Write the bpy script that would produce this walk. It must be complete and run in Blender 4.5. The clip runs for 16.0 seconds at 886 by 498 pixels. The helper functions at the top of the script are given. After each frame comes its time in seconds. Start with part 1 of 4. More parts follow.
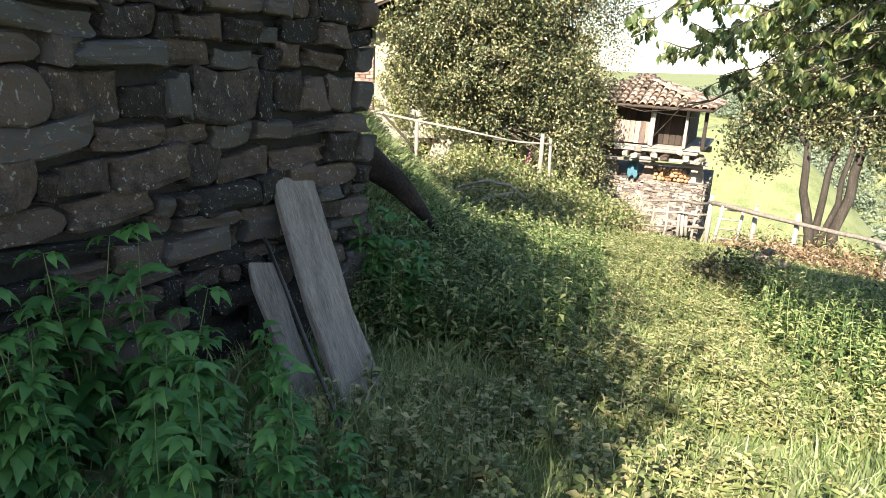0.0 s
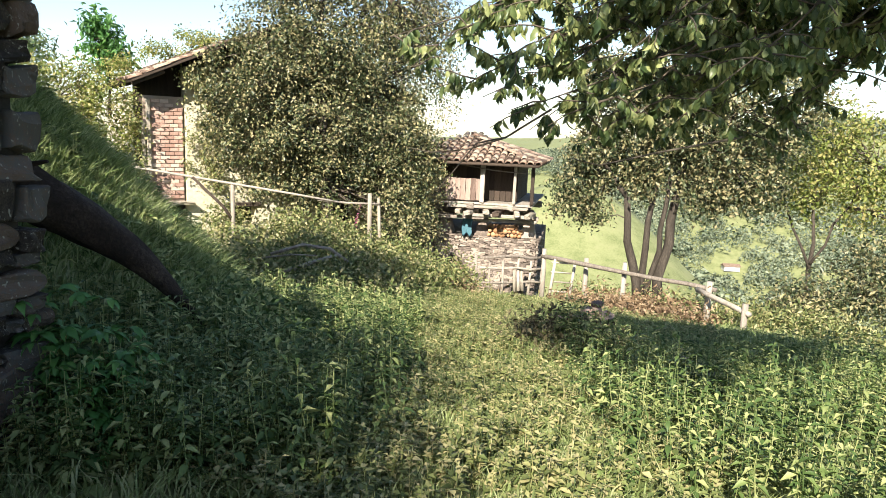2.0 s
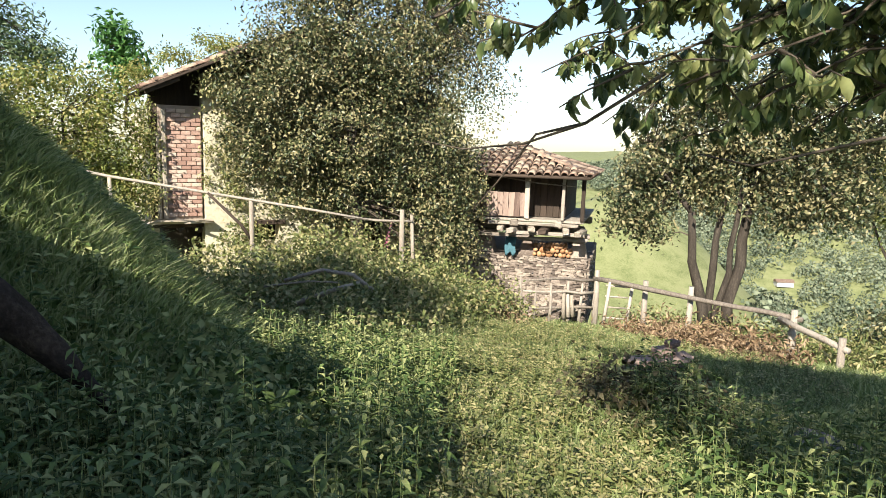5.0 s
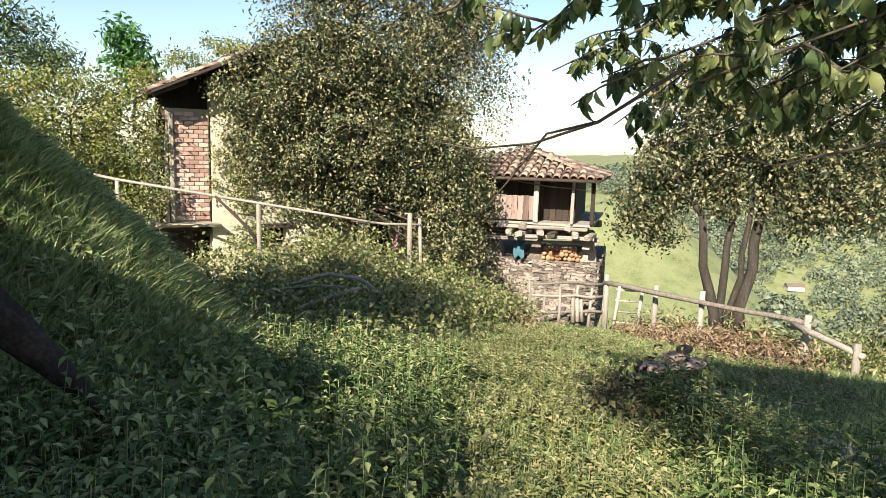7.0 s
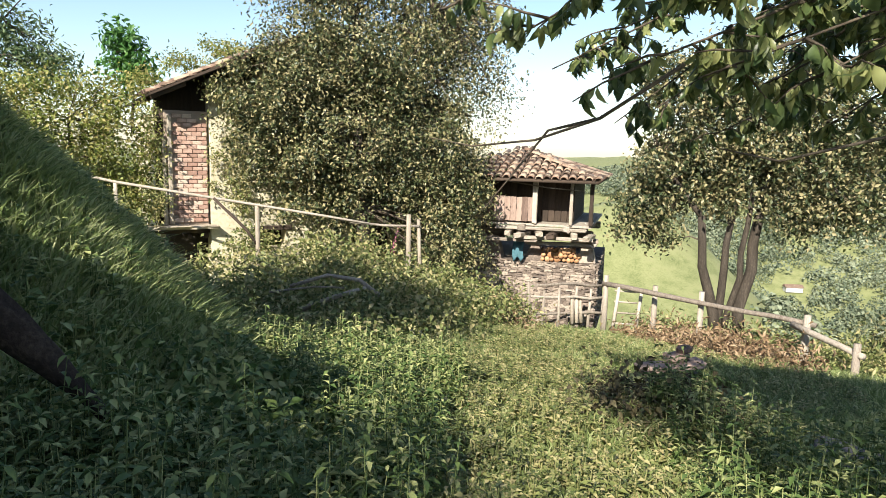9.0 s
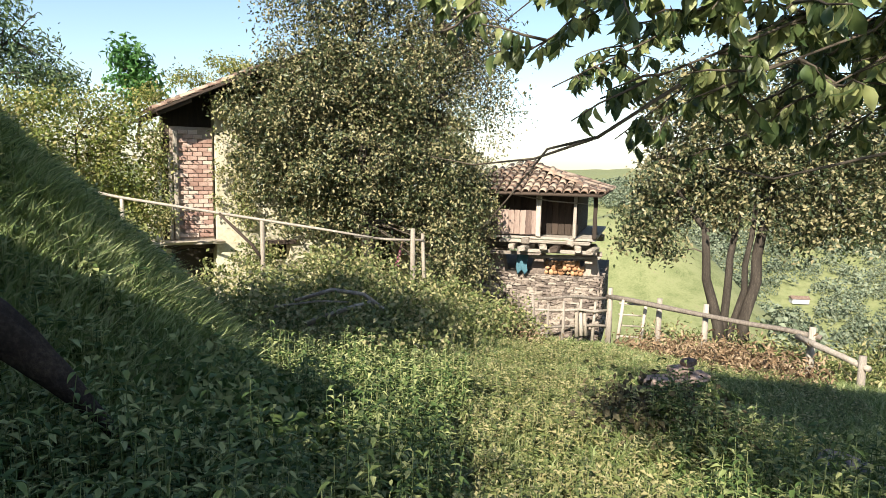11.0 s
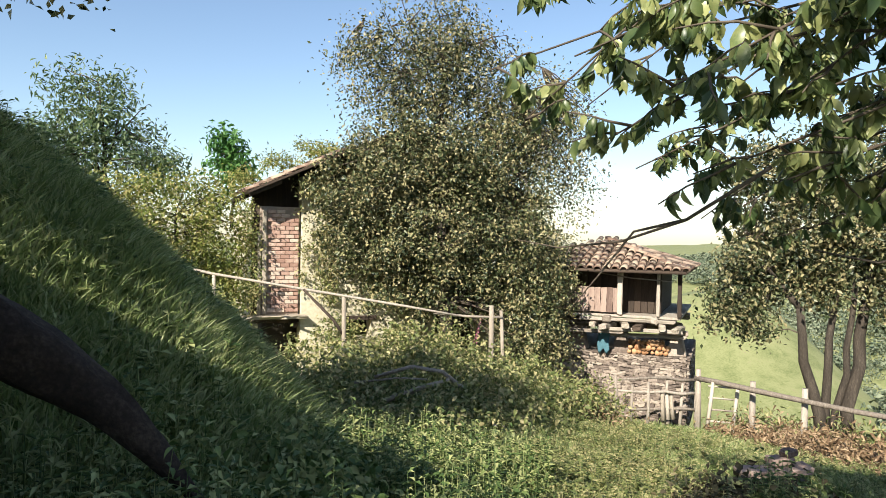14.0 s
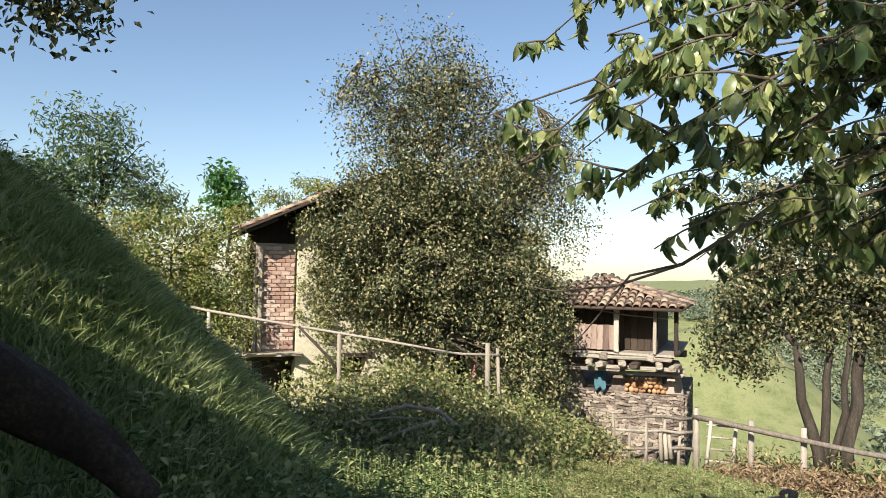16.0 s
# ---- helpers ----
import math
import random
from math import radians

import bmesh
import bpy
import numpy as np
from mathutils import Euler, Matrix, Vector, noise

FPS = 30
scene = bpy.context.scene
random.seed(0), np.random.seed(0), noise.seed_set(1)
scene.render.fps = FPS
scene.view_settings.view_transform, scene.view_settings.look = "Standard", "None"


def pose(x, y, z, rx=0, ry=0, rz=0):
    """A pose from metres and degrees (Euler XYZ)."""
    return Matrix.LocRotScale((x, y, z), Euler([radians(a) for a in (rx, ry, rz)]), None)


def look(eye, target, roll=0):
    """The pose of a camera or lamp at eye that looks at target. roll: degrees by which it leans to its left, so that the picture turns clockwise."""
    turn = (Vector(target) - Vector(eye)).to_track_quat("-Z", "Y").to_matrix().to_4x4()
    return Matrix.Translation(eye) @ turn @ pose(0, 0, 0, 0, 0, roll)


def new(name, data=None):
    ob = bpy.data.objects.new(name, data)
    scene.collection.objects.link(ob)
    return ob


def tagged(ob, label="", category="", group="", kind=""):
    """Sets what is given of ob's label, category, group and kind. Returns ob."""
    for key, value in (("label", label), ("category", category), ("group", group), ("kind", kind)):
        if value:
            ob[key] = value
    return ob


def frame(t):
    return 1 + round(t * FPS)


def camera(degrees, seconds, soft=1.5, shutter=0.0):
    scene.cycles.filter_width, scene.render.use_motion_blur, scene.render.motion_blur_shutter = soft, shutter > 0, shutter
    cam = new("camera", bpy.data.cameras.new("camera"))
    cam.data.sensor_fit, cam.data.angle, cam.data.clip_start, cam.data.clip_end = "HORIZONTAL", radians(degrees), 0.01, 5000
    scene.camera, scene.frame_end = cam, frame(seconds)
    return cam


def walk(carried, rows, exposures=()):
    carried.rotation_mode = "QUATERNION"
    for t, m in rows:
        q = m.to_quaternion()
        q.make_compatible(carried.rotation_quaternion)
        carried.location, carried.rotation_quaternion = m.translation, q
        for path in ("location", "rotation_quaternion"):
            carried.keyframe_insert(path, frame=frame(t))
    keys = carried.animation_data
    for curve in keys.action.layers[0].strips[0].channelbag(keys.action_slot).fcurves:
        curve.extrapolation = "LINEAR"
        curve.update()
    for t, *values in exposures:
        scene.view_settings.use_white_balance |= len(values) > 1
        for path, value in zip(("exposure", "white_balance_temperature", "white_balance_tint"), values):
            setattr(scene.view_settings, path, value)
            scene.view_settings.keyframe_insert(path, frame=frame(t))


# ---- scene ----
cam = camera(65.9, 16.0, soft=0.5)
PATH = [
    (0, (0.958, 0.355, 1.661), (1.831, 2.597, 0.986), 3.1),
    (0.5, (1.278, 0.526, 1.595), (2.411, 2.684, 1.032), 2.9),
    (1, (1.541, 0.688, 1.550), (2.961, 2.656, 0.949), 4.7),
    (1.5, (1.804, 0.866, 1.507), (3.271, 2.841, 1.067), 4.4),
    (2, (2.100, 1.146, 1.439), (3.456, 3.204, 1.016), 2.4),
    (2.5, (2.395, 1.587, 1.391), (3.639, 3.698, 0.889), 2.0),
    (3, (2.526, 1.990, 1.343), (3.912, 4.024, 0.902), 3.5),
    (3.5, (2.571, 2.104, 1.440), (4.037, 4.058, 0.910), 4.1),
    (4, (2.929, 2.440, 1.386), (4.249, 4.524, 0.979), 3.4),
    (6.5, (3.280, 2.934, 1.268), (4.482, 5.095, 0.902), 1.4),
    (7, (3.275, 2.936, 1.276), (4.479, 5.096, 0.912), 1.7),
    (7.5, (3.285, 2.955, 1.262), (4.502, 5.107, 0.895), 1.2),
    (8, (3.284, 2.945, 1.266), (4.519, 5.089, 0.907), 1.1),
    (8.5, (3.276, 2.959, 1.251), (4.491, 5.115, 0.894), 1.5),
    (11, (3.254, 2.899, 1.278), (4.451, 5.072, 0.969), 1.2),
    (11.5, (3.224, 2.949, 1.319), (4.100, 5.286, 1.182), 1.3),
    (12, (3.205, 2.926, 1.321), (4.074, 5.266, 1.179), 1.5),
    (12.5, (3.205, 2.923, 1.291), (4.121, 5.244, 1.149), 1.6),
    (13, (3.207, 2.914, 1.291), (4.124, 5.236, 1.160), 1.5),
    (13.5, (3.215, 2.901, 1.299), (4.157, 5.215, 1.200), 1.2),
    (14, (3.204, 2.889, 1.311), (4.151, 5.202, 1.272), 1.0),
    (14.5, (3.204, 2.891, 1.301), (4.166, 5.198, 1.209), 1.3),
    (15, (3.199, 2.893, 1.318), (4.165, 5.198, 1.281), 1.2),
    (15.5, (3.197, 2.875, 1.349), (4.147, 5.186, 1.444), 1.0),
    (16, (3.192, 2.880, 1.350), (4.151, 5.188, 1.441), 1.1),
]
walk(cam, [(t, look(eye, target, roll)) for t, eye, target, roll in PATH],
     exposures=[(0, 1.85), (1, 1.65), (2, 1.45), (3.5, 1.25), (7, 1.2), (11, 1.2), (12, 1.12), (15, 1.08), (16, 0.93)])

# ---- world, sun ----
SUN_DIR = Vector((-0.76, -0.65, 0.68)).normalized()
world = bpy.data.worlds.new("sky")
scene.world = world
world.use_nodes = True
wn = world.node_tree.nodes
sky = wn.new("ShaderNodeTexSky")
sky.sky_type, sky.sun_disc = "NISHITA", False
sky.sun_elevation = math.asin(SUN_DIR.z)
sky.sun_rotation = math.atan2(SUN_DIR.x, SUN_DIR.y)
sky.air_density, sky.dust_density, sky.ozone_density = 1.0, 0.5, 1.4
world.node_tree.links.new(sky.outputs[0], wn["Background"].inputs[0])
wn["Background"].inputs[1].default_value = 0.085
sun_data = bpy.data.lights.new("sun", "SUN")
sun_data.energy, sun_data.angle, sun_data.color = 5.0, radians(0.55), (1.0, 0.93, 0.80)
sun = new("sun", sun_data)
sun.matrix_world = look(SUN_DIR * 50, (0, 0, 0))


# ---- materials ----
def material(name, ramp, scale=4.0, rough=0.85, bump=0.3, vary=0.0, source="object", stretch=(1, 1, 1), fine=8.0,
             translucent=0.0, metal=0.0, spots=None):
    """A noise-driven surface: colours of the ramp at two scales, bump, and a shift from piece to piece."""
    m = bpy.data.materials.new(name)
    m.use_nodes = True
    n, l = m.node_tree.nodes, m.node_tree.links
    p, out = n["Principled BSDF"], n["Material Output"]
    p.inputs["Roughness"].default_value, p.inputs["Metallic"].default_value = rough, metal
    p.inputs["Specular IOR Level"].default_value = 0.42 if translucent else 0.3
    tc, mp = n.new("ShaderNodeTexCoord"), n.new("ShaderNodeMapping")
    mp.inputs["Scale"].default_value = stretch
    l.new(tc.outputs["Object"], mp.inputs[0])
    big, small = n.new("ShaderNodeTexNoise"), n.new("ShaderNodeTexNoise")
    for t, s, d in ((big, scale, 4), (small, scale * fine, 6)):
        t.inputs["Scale"].default_value, t.inputs["Detail"].default_value, t.inputs["Roughness"].default_value = s, d, 0.65
        l.new(mp.outputs[0], t.inputs[0])
    mix = n.new("ShaderNodeMath")
    mix.operation = "MULTIPLY_ADD"
    mix.inputs[1].default_value, fac = 0.5, None
    half = n.new("ShaderNodeMath")
    half.operation = "MULTIPLY"
    half.inputs[1].default_value = 0.5
    l.new(small.outputs[0], half.inputs[0])
    l.new(big.outputs[0], mix.inputs[0])
    l.new(half.outputs[0], mix.inputs[2])
    fac = mix.outputs[0]
    if vary:
        src = n.new("ShaderNodeObjectInfo") if source == "object" else n.new("ShaderNodeNewGeometry")
        rnd = src.outputs["Random"] if source == "object" else src.outputs["Random Per Island"]
        v = n.new("ShaderNodeMath")
        v.operation = "MULTIPLY_ADD"
        v.inputs[1].default_value = vary
        add = n.new("ShaderNodeMath")
        add.operation = "SUBTRACT"
        add.inputs[1].default_value = 0.5
        l.new(rnd, add.inputs[0])
        l.new(add.outputs[0], v.inputs[0])
        l.new(fac, v.inputs[2])
        fac = v.outputs[0]
    cr = n.new("ShaderNodeValToRGB")
    e = cr.color_ramp.elements
    while len(e) < len(ramp):
        e.new(0.5)
    lo, hi = 0.3, 0.7
    for i, c in enumerate(ramp):
        e[i].position, e[i].color = lo + (hi - lo) * i / max(1, len(ramp) - 1), (*c, 1)
    l.new(fac, cr.inputs[0])
    col = cr.outputs[0]
    if spots:
        vt = n.new("ShaderNodeTexNoise")
        vt.inputs["Scale"].default_value, vt.inputs["Detail"].default_value = spots[1], 5
        l.new(mp.outputs[0], vt.inputs[0])
        th = n.new("ShaderNodeMapRange")
        th.inputs["From Min"].default_value, th.inputs["From Max"].default_value = spots[2], spots[2] + 0.06
        l.new(vt.outputs[0], th.inputs[0])
        mc = n.new("ShaderNodeMix")
        mc.data_type = "RGBA"
        l.new(th.outputs[0], mc.inputs["Factor"])
        l.new(col, mc.inputs["A"])
        mc.inputs["B"].default_value = (*spots[0], 1)
        col = mc.outputs["Result"]
    l.new(col, p.inputs["Base Color"])
    if bump:
        b = n.new("ShaderNodeBump")
        b.inputs["Strength"].default_value, b.inputs["Distance"].default_value = bump, 0.02
        l.new(mix.outputs[0], b.inputs["Height"])
        l.new(b.outputs[0], p.inputs["Normal"])
    if translucent:
        tr, ms = n.new("ShaderNodeBsdfTranslucent"), n.new("ShaderNodeMixShader")
        ms.inputs[0].default_value = translucent
        l.new(col, tr.inputs[0])
        l.new(p.outputs[0], ms.inputs[1])
        l.new(tr.outputs[0], ms.inputs[2])
        l.new(ms.outputs[0], out.inputs[0])
    return m


M = {}
M["ground"] = material("soil_and_turf", [(0.08, 0.09, 0.035), (0.155, 0.175, 0.07), (0.23, 0.24, 0.11), (0.20, 0.17, 0.10)], 0.5, 0.95, 0.6, fine=14)
M["grass"] = material("grass_blades", [(0.139, 0.190, 0.061), (0.257, 0.320, 0.115), (0.428, 0.450, 0.230)], 0.6, 0.6, 0, 0.5, "island", translucent=0.4)
M["nettle"] = material("nettle_leaf", [(0.075, 0.125, 0.035), (0.16, 0.215, 0.065), (0.38, 0.40, 0.17)], 0.8, 0.55, 0, 0.75, "island", translucent=0.3)
M["herb"] = material("broad_leaf", [(0.05, 0.14, 0.035), (0.075, 0.19, 0.045), (0.12, 0.25, 0.06)], 1.0, 0.5, 0, 0.4, "island", translucent=0.3)
M["shrub"] = material("shrub_leaf", [(0.096, 0.125, 0.041), (0.214, 0.240, 0.081), (0.428, 0.380, 0.189)], 0.7, 0.55, 0, 0.5, "island", translucent=0.3)
M["ivy"] = material("ivy_leaf", [(0.032, 0.046, 0.020), (0.107, 0.125, 0.051), (0.353, 0.310, 0.162)], 0.8, 0.4, 0, 0.6, "island", translucent=0.22)
M["hedge"] = material("hedge_leaf", [(0.107, 0.140, 0.027), (0.214, 0.250, 0.054), (0.364, 0.320, 0.121)], 0.6, 0.55, 0, 0.5, "island", translucent=0.3)
M["cherry"] = material("cherry_leaf", [(0.054, 0.090, 0.034), (0.128, 0.170, 0.061), (0.342, 0.360, 0.149)], 1.5, 0.36, 0, 0.45, "island", translucent=0.35)
M["holm"] = material("dark_tree_leaf", [(0.037, 0.055, 0.024), (0.107, 0.120, 0.054), (0.321, 0.280, 0.149)], 0.8, 0.4, 0, 0.55, "island", translucent=0.25)
M["ash"] = material("ash_leaf", [(0.054, 0.100, 0.041), (0.118, 0.180, 0.074), (0.214, 0.260, 0.135)], 0.8, 0.5, 0, 0.5, "island", translucent=0.3)
M["bracken"] = material("dry_bracken", [(0.139, 0.085, 0.047), (0.257, 0.170, 0.095), (0.385, 0.280, 0.176)], 1.0, 0.8, 0, 0.5, "island", translucent=0.2)
M["woods"] = material("far_woods", [(0.075, 0.10, 0.062), (0.13, 0.155, 0.10), (0.21, 0.235, 0.155)], 0.05, 0.9, 0.0, 0.5, "island", fine=30)
M["bark"] = material("bark", [(0.022, 0.018, 0.014), (0.05, 0.04, 0.031), (0.11, 0.09, 0.07)], 3, 0.9, 0.9, stretch=(3, 3, 0.5))
M["twig"] = material("twig_bark", [(0.055, 0.042, 0.03), (0.13, 0.105, 0.08)], 8, 0.85, 0.4)
M["stem"] = material("green_stem", [(0.09, 0.13, 0.04), (0.17, 0.20, 0.07)], 8, 0.7, 0)
M["stone"] = material("dark_sandstone", [(0.022, 0.019, 0.017), (0.058, 0.046, 0.039), (0.115, 0.079, 0.060), (0.085, 0.08, 0.075)], 2.2, 0.92, 0.9, 0.5,
                      fine=9, stretch=(2.4, 1.2, 1.0), spots=((0.25, 0.245, 0.215), 7.0, 0.615))
M["core"] = material("earth_joint", [(0.02, 0.017, 0.014), (0.05, 0.042, 0.034)], 5, 0.97, 0.8)
M["rubble"] = material("pale_rubble_stone", [(0.12, 0.095, 0.08), (0.22, 0.175, 0.145), (0.34, 0.285, 0.235)], 2.5, 0.92, 0.7, 0.6)
M["mortar"] = material("earth_mortar", [(0.08, 0.065, 0.055), (0.15, 0.12, 0.10)], 4, 0.95, 0.8)
M["brick"] = material("weathered_brick", [(0.30, 0.185, 0.145), (0.42, 0.28, 0.225), (0.54, 0.42, 0.34)], 6, 0.9, 0.5, 0.6)
M["brick_mortar"] = material("pale_lime_mortar", [(0.26, 0.20, 0.16), (0.38, 0.31, 0.25)], 5, 0.95, 0.6)
M["plaster"] = material("stained_plaster", [(0.34, 0.30, 0.20), (0.52, 0.47, 0.35), (0.66, 0.61, 0.49)], 1.2, 0.92, 0.5, fine=10)
M["tile"] = material("old_roof_tile", [(0.10, 0.068, 0.052), (0.23, 0.15, 0.11), (0.37, 0.28, 0.21)], 3, 0.88, 0.4, 0.7, spots=((0.30, 0.27, 0.20), 5.0, 0.60))
M["wood"] = material("grey_weathered_wood", [(0.13, 0.105, 0.085), (0.27, 0.23, 0.19), (0.42, 0.37, 0.31)], 3, 0.85, 0.8, 0.25, stretch=(6, 6, 0.6))
M["pale_wood"] = material("sun_bleached_wood", [(0.22, 0.185, 0.145), (0.36, 0.31, 0.25), (0.50, 0.44, 0.37)], 3, 0.85, 0.6, 0.25, stretch=(6, 6, 0.6))
M["brown_wood"] = material("brown_plank", [(0.12, 0.08, 0.065), (0.23, 0.16, 0.13), (0.34, 0.255, 0.21)], 3, 0.85, 0.6, 0.4, stretch=(8, 8, 0.5))
M["dark_wood"] = material("dark_old_wood", [(0.035, 0.026, 0.02), (0.085, 0.06, 0.045)], 3, 0.9, 0.6, 0.3, stretch=(6, 6, 0.6))
M["rot"] = material("rotten_trunk", [(0.012, 0.008, 0.007), (0.03, 0.02, 0.016), (0.075, 0.055, 0.042)], 5, 0.92, 1.0, stretch=(1, 1, 1))
M["log_end"] = material("split_log", [(0.34, 0.18, 0.09), (0.52, 0.31, 0.17)], 5, 0.85, 0.5, 0.5)
M["blue"] = material("faded_blue_cloth", [(0.04, 0.11, 0.14), (0.09, 0.19, 0.23)], 6, 0.8, 0.4)
M["litter"] = material("leaf_litter", [(0.06, 0.05, 0.03), (0.11, 0.095, 0.05), (0.18, 0.15, 0.08)], 2, 0.9, 0, 0.5, "island")
M["rod"] = material("dark_metal_rod", [(0.04, 0.04, 0.04), (0.10, 0.09, 0.08)], 20, 0.5, 0.2, metal=0.7)
M["slab"] = material("grey_slab", [(0.07, 0.065, 0.07), (0.13, 0.125, 0.13)], 4, 0.9, 0.6)
M["petal"] = material("foxglove_petal", [(0.40, 0.08, 0.20), (0.58, 0.20, 0.34)], 10, 0.5, 0, 0.4, "island", translucent=0.3)
M["white"] = material("white_wall", [(0.42, 0.41, 0.39), (0.55, 0.54, 0.52)], 1, 0.9, 0.1)


# ---- building helpers ----
def mesh_of(name, verts, faces, mat, smooth=False):
    """A mesh from a vertex array and a list of face arrays (each N x 3 or N x 4)."""
    me = bpy.data.meshes.new(name)
    verts = np.asarray(verts, np.float32)
    faces = [np.asarray(f, np.int32) for f in faces if len(f)]
    nloop = sum(f.size for f in faces)
    npoly = sum(len(f) for f in faces)
    me.vertices.add(len(verts))
    me.vertices.foreach_set("co", verts.ravel())
    me.loops.add(nloop)
    me.loops.foreach_set("vertex_index", np.concatenate([f.ravel() for f in faces]))
    me.polygons.add(npoly)
    sizes = np.concatenate([np.full(len(f), f.shape[1], np.int32) for f in faces])
    me.polygons.foreach_set("loop_start", np.concatenate([[0], np.cumsum(sizes)[:-1]]).astype(np.int32))
    if smooth:
        me.polygons.foreach_set("use_smooth", np.ones(npoly, bool))
    me.update(calc_edges=True)
    me.validate()
    me.materials.append(mat)
    return me


def from_bm(name, bm, mat, smooth=False):
    me = bpy.data.meshes.new(name)
    bmesh.ops.recalc_face_normals(bm, faces=bm.faces)
    if smooth:
        for f in bm.faces:
            f.smooth = True
    bm.to_mesh(me)
    bm.free()
    me.materials.append(mat)
    return me


def part(name, me, parent, label="", m=None):
    """Links a mesh as one object under its thing."""
    ob = new(name, me)
    ob.parent = parent
    if m is not None:
        ob.matrix_basis = m
    if label:
        ob["label"] = label
    return ob


def thing(name, label, category, m=None, me=None, group="", kind=""):
    ob = new(name, me)
    if m is not None:
        ob.matrix_basis = m
    return tagged(ob, label, category, group, kind)


def box_bm(sx, sy, sz, bevel=0.01, jitter=0.0, rng=random, centre=(0, 0, 0), cuts=0):
    bm = bmesh.new()
    bmesh.ops.create_cube(bm, size=1.0)
    if cuts:
        bmesh.ops.subdivide_edges(bm, edges=bm.edges[:], cuts=cuts, use_grid_fill=True)
    for v in bm.verts:
        v.co = Vector((v.co.x * sx, v.co.y * sy, v.co.z * sz))
    if bevel:
        sharp = [e for e in bm.edges if len(e.link_faces) == 2 and e.calc_face_angle(0) > 0.5]
        bmesh.ops.bevel(bm, geom=sharp, offset=bevel, segments=1, affect="EDGES", profile=0.6)
    for v in bm.verts:
        v.co += Vector(centre) + Vector((rng.uniform(-1, 1), rng.uniform(-1, 1), rng.uniform(-1, 1))) * jitter
    return bm


def tube_arrays(pts, radii, sides=6, wobble=0.0, rng=None):
    pts = [Vector(p) for p in pts]
    verts, quads = [], []
    up = Vector((0.31, 0.17, 0.93))
    for i, p in enumerate(pts):
        d = (pts[min(i + 1, len(pts) - 1)] - pts[max(i - 1, 0)]).normalized()
        a = d.cross(up)
        if a.length < 0.05:
            a = d.cross(Vector((1, 0, 0)))
        a.normalize()
        b = d.cross(a)
        for k in range(sides):
            an = 2 * math.pi * k / sides
            r = radii[i] * (1 + (rng.uniform(-wobble, wobble) if rng else 0))
            verts.append(p + (a * math.cos(an) + b * math.sin(an)) * r)
    for i in range(len(pts) - 1):
        for k in range(sides):
            k2 = (k + 1) % sides
            quads.append((i * sides + k, i * sides + k2, (i + 1) * sides + k2, (i + 1) * sides + k))
    tris = []
    for base, flip in ((0, 1), ((len(pts) - 1) * sides, 0)):
        for k in range(1, sides - 1):
            tris.append((base, base + k + flip, base + k + 1 - flip))
    return np.array([v[:] for v in verts]), np.array(quads), np.array(tris)


class Builder:
    """Gathers arrays into one mesh."""

    def __init__(self):
        self.v, self.f, self.n = [], {3: [], 4: []}, 0

    def add(self, verts, *faces):
        for f in faces:
            if len(f):
                f = np.asarray(f)
                self.f[f.shape[1]].append(f + self.n)
        self.v.append(np.asarray(verts, float))
        self.n += len(verts)

    def tube(self, pts, radii, sides=6, wobble=0.0, rng=None):
        self.add(*tube_arrays(pts, radii, sides, wobble, rng))

    def mesh(self, name, mat, smooth=False):
        return mesh_of(name, np.concatenate(self.v), [np.concatenate(f) for f in self.f.values() if f], mat, smooth)


def unit(a):
    return a / np.maximum(np.linalg.norm(a, axis=1, keepdims=True), 1e-9)


def leaf_arrays(base, along, normal, length, width, rich=False, droop=0.15):
    """Leaves: base points, directions, face normals, lengths and widths. rich leaves have a belly and a bent tip."""
    n = len(base)
    along = unit(along)
    side = unit(np.cross(along, normal))
    nor = np.cross(side, along)
    L, W = np.reshape(length, (-1, 1)), np.reshape(width, (-1, 1))
    if not rich:
        v = np.stack([base, base + along * L * 0.45 + side * W * 0.5 + nor * L * 0.10,
                      base + along * L - nor * L * droop, base + along * L * 0.45 - side * W * 0.5 + nor * L * 0.10], 1)
        i = np.arange(n)[:, None] * 4
        f = np.concatenate([i + np.array([0, 1, 2]), i + np.array([0, 2, 3])])
        return v.reshape(-1, 3), f
    rows = [(0.0, 0.0, 0.0), (0.28, 0.42, 0.05), (0.58, 0.5, 0.03), (0.85, 0.22, -0.06), (1.0, 0.0, -0.16)]
    v = []
    for a, w, h in rows:
        mid = base + along * L * a + nor * L * (h - droop * a * a)
        if w == 0:
            v.append(mid)
        else:
            v += [mid + side * W * w + nor * W * 0.14, mid, mid - side * W * w + nor * W * 0.14]
    v = np.stack(v, 1)
    m = v.shape[1]
    i = np.arange(n)[:, None] * m
    tri = [(0, 1, 2), (0, 2, 3), (7, 10, 8), (8, 10, 9)]
    quad = [(1, 4, 5, 2), (2, 5, 6, 3), (4, 7, 8, 5), (5, 8, 9, 6)]
    t = np.concatenate([i + np.array(q) for q in tri])
    q = np.concatenate([i + np.array(q) for q in quad])
    return v.reshape(-1, 3), t, q


